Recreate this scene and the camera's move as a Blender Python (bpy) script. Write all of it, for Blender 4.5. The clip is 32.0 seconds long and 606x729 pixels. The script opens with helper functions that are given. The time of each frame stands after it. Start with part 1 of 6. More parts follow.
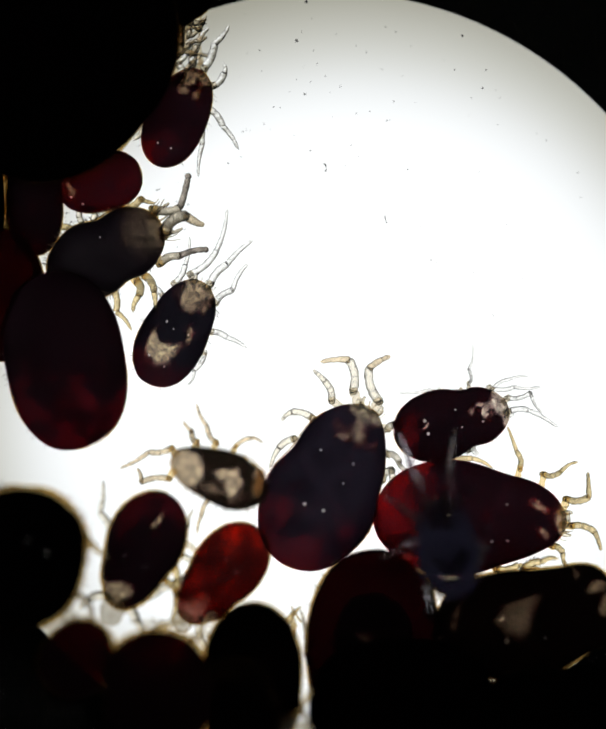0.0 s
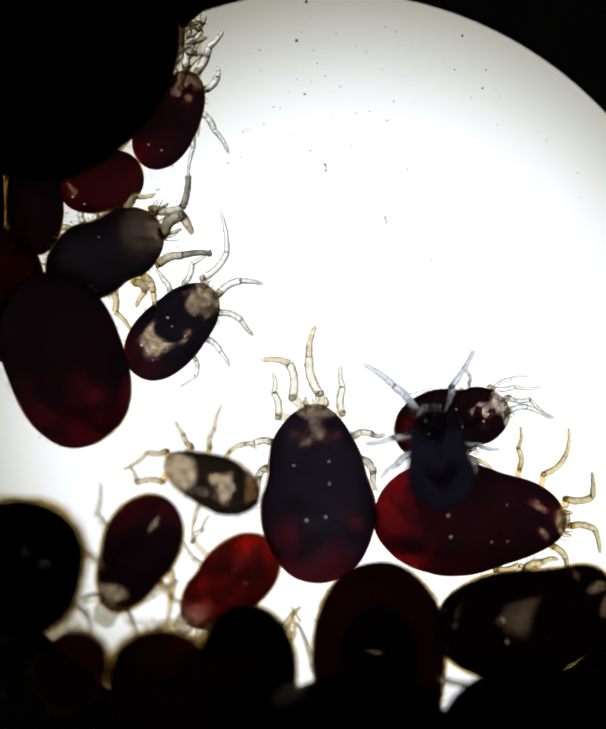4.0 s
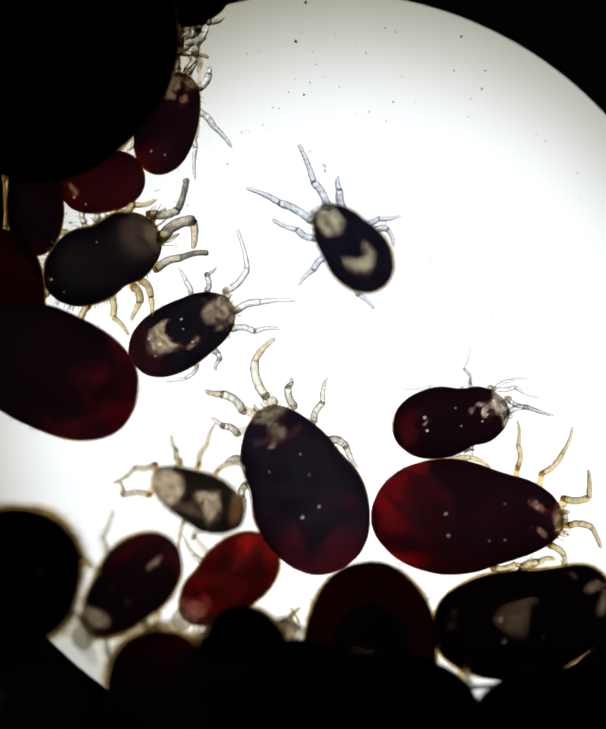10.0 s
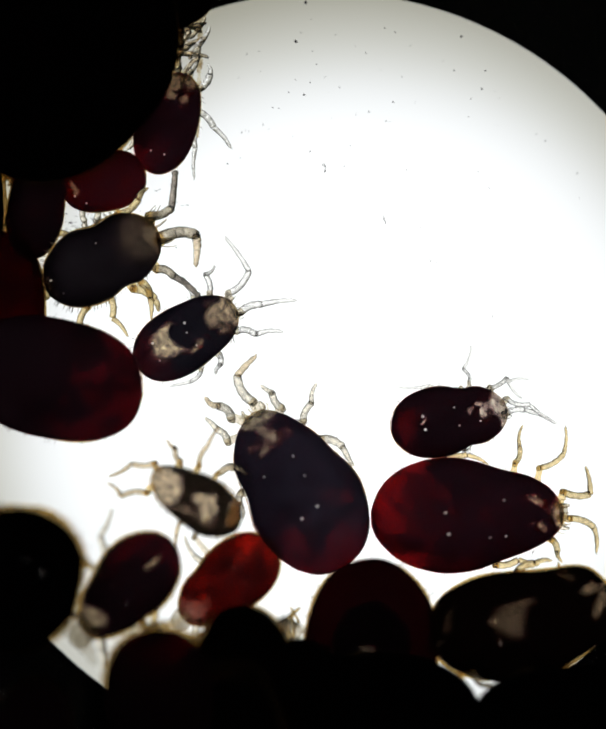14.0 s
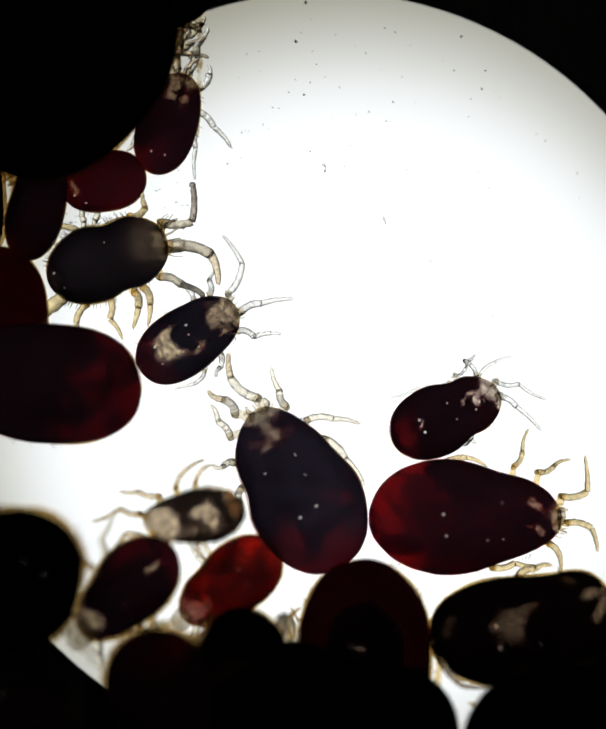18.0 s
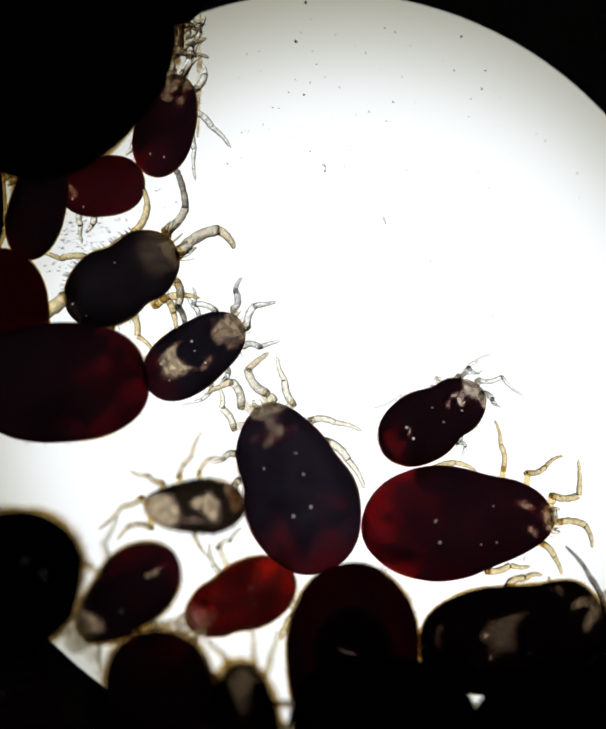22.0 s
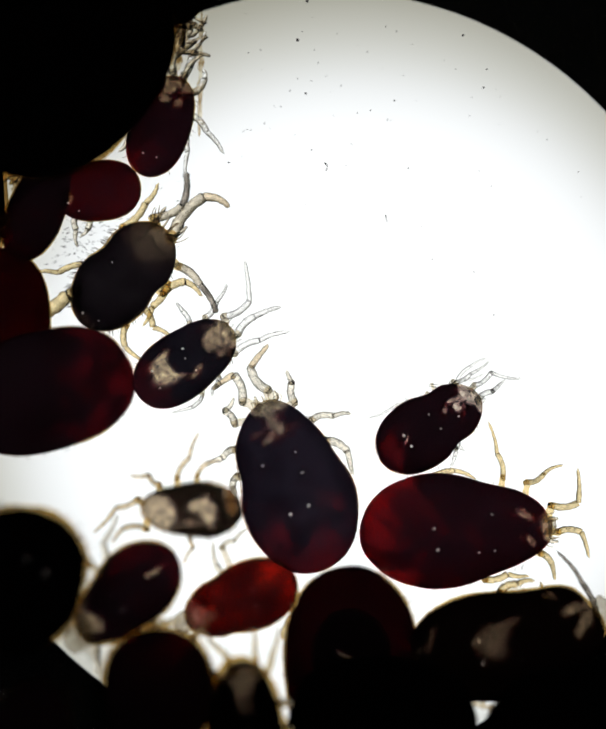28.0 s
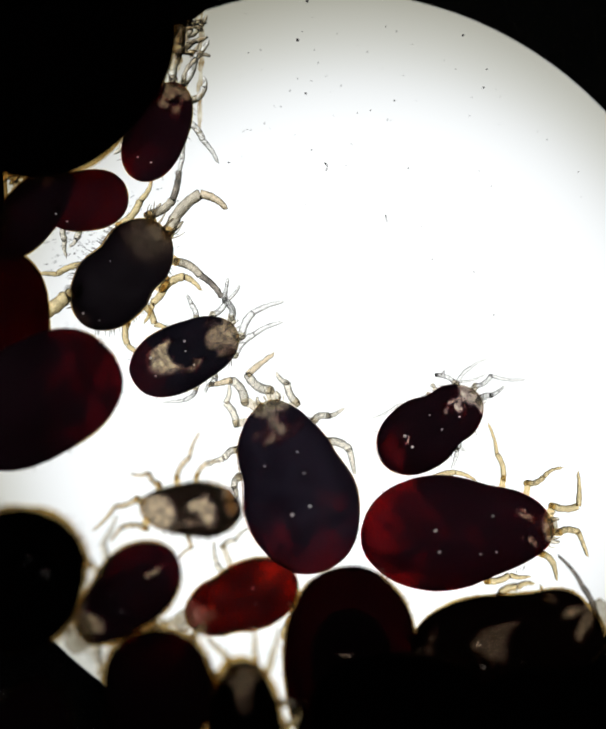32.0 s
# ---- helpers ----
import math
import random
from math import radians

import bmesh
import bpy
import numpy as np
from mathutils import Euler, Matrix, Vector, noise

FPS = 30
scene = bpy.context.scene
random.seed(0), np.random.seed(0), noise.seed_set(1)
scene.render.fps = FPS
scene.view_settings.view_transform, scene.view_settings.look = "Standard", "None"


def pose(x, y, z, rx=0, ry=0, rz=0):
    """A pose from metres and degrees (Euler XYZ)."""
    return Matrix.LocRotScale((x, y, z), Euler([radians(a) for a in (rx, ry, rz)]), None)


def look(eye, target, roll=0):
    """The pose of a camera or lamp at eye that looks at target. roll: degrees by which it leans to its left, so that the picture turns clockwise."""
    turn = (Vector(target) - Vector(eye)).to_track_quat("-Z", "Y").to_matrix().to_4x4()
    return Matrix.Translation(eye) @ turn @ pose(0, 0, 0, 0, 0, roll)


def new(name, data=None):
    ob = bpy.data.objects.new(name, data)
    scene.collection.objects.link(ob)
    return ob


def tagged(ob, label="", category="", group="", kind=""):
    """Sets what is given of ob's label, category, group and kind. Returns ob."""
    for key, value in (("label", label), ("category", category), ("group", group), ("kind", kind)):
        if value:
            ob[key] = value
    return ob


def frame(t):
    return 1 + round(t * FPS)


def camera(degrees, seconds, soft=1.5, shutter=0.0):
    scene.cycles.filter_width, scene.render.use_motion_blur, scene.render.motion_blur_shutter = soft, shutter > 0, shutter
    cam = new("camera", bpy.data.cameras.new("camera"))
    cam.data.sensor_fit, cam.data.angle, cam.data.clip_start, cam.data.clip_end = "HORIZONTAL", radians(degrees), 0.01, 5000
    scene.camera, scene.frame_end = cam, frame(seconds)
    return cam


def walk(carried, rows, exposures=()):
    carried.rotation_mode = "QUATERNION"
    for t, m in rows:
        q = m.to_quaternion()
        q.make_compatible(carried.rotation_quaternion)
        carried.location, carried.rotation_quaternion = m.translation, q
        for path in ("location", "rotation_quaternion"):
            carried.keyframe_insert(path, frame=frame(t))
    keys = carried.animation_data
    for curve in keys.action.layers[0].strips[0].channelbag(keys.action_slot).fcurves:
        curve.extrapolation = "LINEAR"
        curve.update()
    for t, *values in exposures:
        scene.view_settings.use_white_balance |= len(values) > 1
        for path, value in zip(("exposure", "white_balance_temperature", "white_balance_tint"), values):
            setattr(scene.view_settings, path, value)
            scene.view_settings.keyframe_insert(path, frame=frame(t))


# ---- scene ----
cam = camera(3.3181, 32.0, soft=2.2)
# What the microscope shows, a thousand times enlarged: one metre stands for one millimetre.
MM = 1.0
# The camera shifts a little on the eyepiece: seconds, x, y.
DRIFT = ((0, 0, 0), (6.4, 0, 0), (7, 0.0042, 0.0042), (25, 0.0042, 0.0042), (27.5, -0.0045, -0.0038), (32, -0.0045, -0.0038))
walk(cam, [(t, look((x * MM, y * MM, 60 * MM), (x * MM, y * MM, 0))) for t, x, y in DRIFT])
cam.data.dof.use_dof = True
cam.data.dof.focus_distance = 59.83 * MM
cam.data.dof.aperture_fstop = 0.165

# ---- world and light ----
world = bpy.data.worlds.new("room")
scene.world = world
world.use_nodes = True
world.node_tree.nodes["Background"].inputs[0].default_value = (1.0, 0.95, 0.88, 1)
world.node_tree.nodes["Background"].inputs[1].default_value = 0.85


# ---- materials ----
def material(name):
    m = bpy.data.materials.new(name)
    m.use_nodes = True
    t = m.node_tree
    t.nodes.clear()
    out = t.nodes.new("ShaderNodeOutputMaterial")
    return m, t, out


def node(t, kind, **values):
    n = t.nodes.new(kind)
    for key, value in values.items():
        n.inputs[key.replace("_", " ")].default_value = value
    return n


def rgb(c):
    return (c[0], c[1], c[2], 1.0)


def grain(t, scale, low, high, detail=3.0, shift=0.0):
    """Noise in the thing's own space (scale in cells per millimetre), spread from low to high."""
    co = t.nodes.new("ShaderNodeTexCoord")
    info = t.nodes.new("ShaderNodeObjectInfo")
    add = t.nodes.new("ShaderNodeVectorMath")
    add.operation = "MULTIPLY_ADD"
    add.inputs[1].default_value = (1.0, 1.0, 1.0)
    t.links.new(co.outputs["Object"], add.inputs[0])
    loc = t.nodes.new("ShaderNodeCombineXYZ")
    mul = t.nodes.new("ShaderNodeMath")
    mul.operation = "MULTIPLY"
    mul.inputs[1].default_value = 40.0 * MM
    t.links.new(info.outputs["Random"], mul.inputs[0])
    t.links.new(mul.outputs[0], loc.inputs[0])
    loc.inputs[1].default_value = shift
    t.links.new(loc.outputs[0], add.inputs[2])
    n = node(t, "ShaderNodeTexNoise", Scale=scale / MM, Detail=detail, Roughness=0.6)
    t.links.new(add.outputs[0], n.inputs["Vector"])
    r = node(t, "ShaderNodeMapRange", From_Min=0.32, From_Max=0.68, To_Min=low, To_Max=high)
    t.links.new(n.outputs["Fac"], r.inputs["Value"])
    return r.outputs["Result"]


def blend(t, fac, a, b):
    mix = t.nodes.new("ShaderNodeMix")
    mix.data_type = "RGBA"
    mix.inputs[6].default_value, mix.inputs[7].default_value = rgb(a), rgb(b)
    t.links.new(fac, mix.inputs[0])
    return mix.outputs[2]


def windows_mask(t, windows, soft=0.18):
    """Ragged gaps in a body's pigment and painted glints: rows of x, y, half length, half width, turn, clearness.
    A clearness of -1 shuts what the rows before it opened."""
    co = t.nodes.new("ShaderNodeTexCoord")
    rag = node(t, "ShaderNodeTexNoise", Scale=11.0 / MM, Detail=6.0, Roughness=0.7)
    t.links.new(co.outputs["Object"], rag.inputs["Vector"])
    warp = t.nodes.new("ShaderNodeVectorMath")
    warp.operation = "MULTIPLY_ADD"
    warp.inputs[1].default_value = (0.18 * MM, 0.18 * MM, 0)
    t.links.new(rag.outputs["Color"], warp.inputs[0])
    t.links.new(co.outputs["Object"], warp.inputs[2])
    total = None
    for x, y, rx, ry, turn, clear in windows:
        place = t.nodes.new("ShaderNodeMapping")
        place.vector_type = "TEXTURE"
        place.inputs["Location"].default_value = ((x + 0.09) * MM, (y + 0.09) * MM, 0)
        place.inputs["Rotation"].default_value = (0, 0, radians(turn))
        place.inputs["Scale"].default_value = (rx * MM, ry * MM, 1000.0 * MM)
        t.links.new(warp.outputs[0], place.inputs["Vector"])
        far = t.nodes.new("ShaderNodeVectorMath")
        far.operation = "LENGTH"
        t.links.new(place.outputs[0], far.inputs[0])
        edge = node(t, "ShaderNodeMapRange", From_Min=0.9 - soft, From_Max=0.9 + soft, To_Min=max(clear, 0.0), To_Max=0.0 if clear > 0 else 1.0)
        edge.interpolation_type = "SMOOTHSTEP"
        t.links.new(far.outputs["Value"], edge.inputs["Value"])
        if total is None:
            total = edge.outputs["Result"]
        else:
            most = t.nodes.new("ShaderNodeMath")
            most.operation = "MAXIMUM" if clear > 0 else "MINIMUM"
            t.links.new(total, most.inputs[0])
            t.links.new(edge.outputs["Result"], most.inputs[1])
            total = most.outputs[0]
    fleck = node(t, "ShaderNodeTexNoise", Scale=26.0 / MM, Detail=7.0, Roughness=0.7)
    t.links.new(co.outputs["Object"], fleck.inputs["Vector"])
    spread = node(t, "ShaderNodeMapRange", From_Min=0.36, From_Max=0.54, To_Min=0.68, To_Max=1.0)
    t.links.new(fleck.outputs["Fac"], spread.inputs["Value"])
    part_clear = t.nodes.new("ShaderNodeMath")
    part_clear.operation = "MULTIPLY"
    t.links.new(total, part_clear.inputs[0])
    t.links.new(spread.outputs["Result"], part_clear.inputs[1])
    return part_clear.outputs[0]


def tissue(name, clear_a, clear_b, skin, solid, scale=4.0, rough=0.35, bump=0.25, windows=(), pale=(0.82, 0.76, 0.64), run=0.0, gloss=0.05, soft=0.18, bias=0.0):
    """Translucent animal tissue: light passes with the tint clear_a to clear_b, and the share solid is opaque skin.
    run: how much the tint goes over from clear_a at the tail to clear_b at the head."""
    m, t, out = material(name)
    through_it = t.nodes.new("ShaderNodeBsdfTransparent")
    blotch = grain(t, scale, 0.0, 1.0, 5.0)
    if run:
        co = t.nodes.new("ShaderNodeTexCoord")
        axis = t.nodes.new("ShaderNodeSeparateXYZ")
        t.links.new(co.outputs["Object"], axis.inputs[0])
        lean = t.nodes.new("ShaderNodeMath")
        lean.operation = "MULTIPLY_ADD"
        lean.use_clamp = True
        lean.inputs[1].default_value = run / MM
        t.links.new(axis.outputs["X"], lean.inputs[0])
        lean.use_clamp = False
        t.links.new(blotch, lean.inputs[2])
        steep = node(t, "ShaderNodeMapRange", From_Min=0.04 - bias, From_Max=0.36 - bias, To_Min=0.0, To_Max=1.0)
        steep.interpolation_type = "SMOOTHSTEP"
        t.links.new(lean.outputs[0], steep.inputs["Value"])
        blotch = steep.outputs["Result"]
    tint = blend(t, blotch, clear_a, clear_b)
    hide = node(t, "ShaderNodeBsdfPrincipled", Roughness=rough)
    hide.inputs["Specular IOR Level"].default_value = gloss
    t.links.new(blend(t, grain(t, scale * 3, 0.0, 1.0, 4.0, 2.0), skin, [c * 0.55 for c in skin]), hide.inputs["Base Color"])
    b = node(t, "ShaderNodeBump", Strength=bump, Distance=0.01 * MM)
    t.links.new(grain(t, 30.0, 0.0, 1.0, 3.0, 3.0), b.inputs["Height"])
    t.links.new(b.outputs[0], hide.inputs["Normal"])
    share = grain(t, scale * 2, solid * 0.75, min(1.0, solid * 1.25), 3.0, 4.0)
    if windows:
        mask = windows_mask(t, windows, soft)
        mix = t.nodes.new("ShaderNodeMix")
        mix.data_type = "RGBA"
        t.links.new(mask, mix.inputs[0])
        t.links.new(tint, mix.inputs[6])
        t.links.new(blend(t, grain(t, 24.0, 0.0, 1.0, 8.0, 5.0), pale, [c * 0.72 for c in pale]), mix.inputs[7])
        tint = mix.outputs[2]
        less = node(t, "ShaderNodeMapRange", From_Min=0.0, From_Max=1.0, To_Min=1.0, To_Max=0.15)
        t.links.new(mask, less.inputs["Value"])
        cut = t.nodes.new("ShaderNodeMath")
        cut.operation = "MULTIPLY"
        t.links.new(share, cut.inputs[0])
        t.links.new(less.outputs["Result"], cut.inputs[1])
        share = cut.outputs[0]
    t.links.new(tint, through_it.inputs["Color"])
    mix = t.nodes.new("ShaderNodeMixShader")
    t.links.new(share, mix.inputs[0])
    t.links.new(through_it.outputs[0], mix.inputs[1])
    t.links.new(hide.outputs[0], mix.inputs[2])
    t.links.new(mix.outputs[0], out.inputs["Surface"])
    return m


def chitin(name, tint, ior, rough, clear, mottle=40.0, dim=0.8):
    """Clear jointed skin of a limb, which bends the light at its rims."""
    m, t, out = material(name)
    bend = node(t, "ShaderNodeBsdfRefraction", Roughness=rough, IOR=ior)
    t.links.new(blend(t, grain(t, mottle, 0.0, 1.0, 4.0), tint, [c * dim for c in tint]), bend.inputs["Color"])
    b = node(t, "ShaderNodeBump", Strength=0.5, Distance=0.009 * MM)
    t.links.new(grain(t, 62.0, 0.0, 1.0, 4.0), b.inputs["Height"])
    t.links.new(b.outputs[0], bend.inputs["Normal"])
    straight = node(t, "ShaderNodeBsdfTransparent", Color=rgb(tint))
    mix = node(t, "ShaderNodeMixShader", Fac=clear)
    t.links.new(bend.outputs[0], mix.inputs[1])
    t.links.new(straight.outputs[0], mix.inputs[2])
    t.links.new(mix.outputs[0], out.inputs["Surface"])
    return m


def plain(name, colour, rough=0.6, spec=0.3, scale=20.0, lows=0.6):
    m, t, out = material(name)
    p = node(t, "ShaderNodeBsdfPrincipled", Roughness=rough)
    p.inputs["Specular IOR Level"].default_value = spec
    t.links.new(blend(t, grain(t, scale, 0.0, 1.0), colour, [c * lows for c in colour]), p.inputs["Base Color"])
    t.links.new(p.outputs[0], out.inputs["Surface"])
    return m


# tints of the skin: for the light that passes (two of them), the skin's own colour, its opaque share, blotches per millimetre
SKIN = {
    "maroon": ((0.37, 0.05, 0.055), (0.22, 0.035, 0.06), (0.056, 0.046, 0.086), 0.24, 3.0),
    "wine": ((0.24, 0.03, 0.05), (0.17, 0.022, 0.045), (0.021, 0.008, 0.016), 0.22, 1.6),
    "claret": ((0.50, 0.06, 0.055), (0.32, 0.04, 0.055), (0.046, 0.020, 0.036), 0.18, 4.0),
    "scarlet": ((0.70, 0.24, 0.18), (0.36, 0.09, 0.10), (0.06, 0.022, 0.022), 0.14, 5.0),
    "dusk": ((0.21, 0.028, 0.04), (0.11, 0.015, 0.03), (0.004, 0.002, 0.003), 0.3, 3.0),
    # black skin, with the dark outside the lit circle put into its colour
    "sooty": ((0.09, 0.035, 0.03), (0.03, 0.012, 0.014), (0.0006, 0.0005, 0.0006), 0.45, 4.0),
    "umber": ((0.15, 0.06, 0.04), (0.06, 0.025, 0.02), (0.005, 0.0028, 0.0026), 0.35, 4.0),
    "ashen": ((0.20, 0.13, 0.13), (0.07, 0.05, 0.065), (0.018, 0.014, 0.020), 0.42, 5.0),
    "tawny": ((0.52, 0.45, 0.36), (0.28, 0.23, 0.17), (0.05, 0.04, 0.028), 0.2, 10.0),
    "violet": ((0.42, 0.11, 0.13), (0.20, 0.07, 0.10), (0.030, 0.028, 0.048), 0.3, 4.0),
    "slate": ((0.34, 0.14, 0.20), (0.18, 0.09, 0.16), (0.024, 0.024, 0.052), 0.3, 4.0),
}
GUT = {
    "dark": ((0.95, 0.80, 0.80), (0.16, 0.12, 0.17), (0.02, 0.015, 0.02), 0.12, 4.5),
    "red": ((0.95, 0.36, 0.24), (0.34, 0.10, 0.10), (0.02, 0.003, 0.003), 0.12, 8.0),
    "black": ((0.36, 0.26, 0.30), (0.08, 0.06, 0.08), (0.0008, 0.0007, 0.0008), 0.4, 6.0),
}
PORE_GLINT = plain("white_pore_glint", (0.95, 0.95, 0.95), 0.2, 0.8)
LIMB = {
    "amber": chitin("amber_limb", (0.98, 0.95, 0.885), 1.26, 0.02, 0.2, 36.0, 0.84),
    "gold": chitin("golden_limb", (0.93, 0.84, 0.64), 1.22, 0.09, 0.28, 30.0, 0.74),
    "clear": chitin("clear_limb", (0.99, 0.985, 0.975), 1.27, 0.01, 0.2, 34.0, 0.9),
    "brown": chitin("brown_limb", (0.93, 0.88, 0.79), 1.25, 0.04, 0.12, 18.0, 0.6),
    "dusky": chitin("dusky_limb", (0.78, 0.73, 0.68), 1.33, 0.06, 0.1, 16.0, 0.45),
    "ochre": chitin("ochre_limb", (0.96, 0.88, 0.75), 1.22, 0.05, 0.12, 40.0, 0.76),
    "blue": chitin("bluish_limb", (0.90, 0.92, 0.97), 1.20, 0.06, 0.12, 45.0, 0.8),
}
COXA = chitin("clear_coxa", (0.88, 0.84, 0.76), 1.06, 0.05, 0.6, 40.0, 0.8)
GOLDEN_COXA = chitin("golden_coxa", (0.91, 0.81, 0.60), 1.04, 0.06, 0.7, 30.0, 0.8)
TAN = tissue("amber_plate", (0.88, 0.72, 0.52), (0.66, 0.48, 0.30), (0.08, 0.05, 0.03), 0.15, 9.0)
CUTICLE_FRINGE = tissue("clear_cuticle_fringe", (0.78, 0.66, 0.42), (0.55, 0.42, 0.22), (0.08, 0.05, 0.02), 0.05, 6.0, gloss=0.0)
FILM = tissue("dried_film", (0.99, 0.94, 0.80), (0.42, 0.28, 0.12), (0.06, 0.035, 0.012), 0.05, 13.0, gloss=0.0)
CLOUDY = tissue("cloudy_skin", (0.86, 0.84, 0.79), (0.66, 0.62, 0.55), (0.12, 0.11, 0.1), 0.08, 14.0, gloss=0.0)
HAIR = plain("bristle", (0.10, 0.07, 0.05))
BLACK = plain("black_anodised_metal", (0.0004, 0.0004, 0.0004), 1.0, 0.0, 2.0)
DUST = plain("dust", (0.03, 0.03, 0.04))


# ---- mesh helpers ----
def mesh_object(name, bm, mat, parent=None, label="", smooth=True):
    me = bpy.data.meshes.new(name)
    bmesh.ops.recalc_face_normals(bm, faces=bm.faces)
    bm.to_mesh(me)
    bm.free()
    if smooth:
        me.polygons.foreach_set("use_smooth", [True] * len(me.polygons))
    me.materials.append(mat)
    ob = new(name, me)
    ob.parent = parent
    if label:
        tagged(ob, label)
    return ob


def skin_rings(bm, rings):
    """Joins rings of points to a closed skin, with a point at either end."""
    loops = [[bm.verts.new(p) for p in ring] for ring in rings]
    for a, b in zip(loops, loops[1:]):
        n = len(a)
        for i in range(n):
            bm.faces.new((a[i], a[(i + 1) % n], b[(i + 1) % n], b[i]))
    bm.faces.new(loops[0])
    bm.faces.new(loops[-1])
    return loops


def tube(bm, points, radii, sides=8):
    rings = []
    for i, p in enumerate(points):
        d = (Vector(points[min(i + 1, len(points) - 1)]) - Vector(points[max(i - 1, 0)])).normalized()
        side = d.cross(Vector((0, 0, 1)))
        side = side.normalized() if side.length > 1e-6 else Vector((1, 0, 0))
        up = side.cross(d)
        rings.append([Vector(p) + radii[i] * (math.cos(a) * side + math.sin(a) * up)
                      for a in [2 * math.pi * k / sides for k in range(sides)]])
    skin_rings(bm, rings)


def profile(u, taper, waist, blunt, at=0.3):
    """Half width of a body, from the tail (u = -1) to the head (u = 1)."""
    w = max(0.0, 1 - abs(u) ** blunt) ** 0.5
    s = min(1.0, max(0.0, (u + 0.35) / 1.35))
    w *= 1 - taper * s * s * (3 - 2 * s) if taper < 1 else 1
    return w * (1 - waist * math.exp(-((u - at) / 0.2) ** 2))


def headward(u, lean, head):
    """How far the fore part of a body leans aside, and how much it swells."""
    g = math.exp(-((u - 0.68) / 0.34) ** 2)
    return lean * g, 1 + head * g


def blob(length, width, height, z, taper=0.3, waist=0.0, blunt=2.3, rough=0.012, seed=0.0, n=34, sides=40, at=0.3, lean=0.0, head=0.0):
    """An egg-shaped body along x, slightly uneven."""
    bm = bmesh.new()
    rings = []
    for i in range(n + 1):
        u = -math.cos(math.pi * (i + 0.25) / (n + 0.5))
        w = profile(u, taper, waist, blunt, at)
        aside, swell = headward(u, lean, head)
        ring = []
        for k in range(sides):
            a = 2 * math.pi * k / sides
            p = Vector((u * length / 2, aside + swell * w * width / 2 * math.cos(a), w * height / 2 * math.sin(a)))
            d = noise.noise(Vector((p.x * 1.7 / length * 2, p.y * 1.7 / width * 2, p.z * 2 / height + seed * 7.3))) * rough
            d += noise.noise(Vector((p.x * 22 + seed, p.y * 22, p.z * 22))) * rough * 0.16
            p *= 1 + d
            ring.append((p + Vector((0, 0, z))) * MM)
        rings.append(ring)
    skin_rings(bm, rings)
    return bm


def top_of(m, x, y):
    """Height of the back of the mite m over (x, y), in its own space."""
    w = max(0.02, profile(max(-0.98, min(0.98, 2 * x / m["l"])), m["taper"], m["waist"], m["blunt"], m["at"]))
    f = 1 - (2 * y / (m["w"] * w)) ** 2
    return m["z"] + m["h"] / 2 * w * math.sqrt(max(0.02, f))


def ground(x, y):
    """Height of the glass dish, whose floor rises towards its rim."""
    d = (-x * 0.6 - y * 0.8 - 0.52) / 1.2
    e = min(0.5, (x * 0.7 - y * 0.7 - 1.6) / 1.2)
    return (0.7 * min(d, 1.6) ** 1.25 if d > 0 else 0.0) + (1.2 * e ** 1.25 if e > 0 else 0.0)


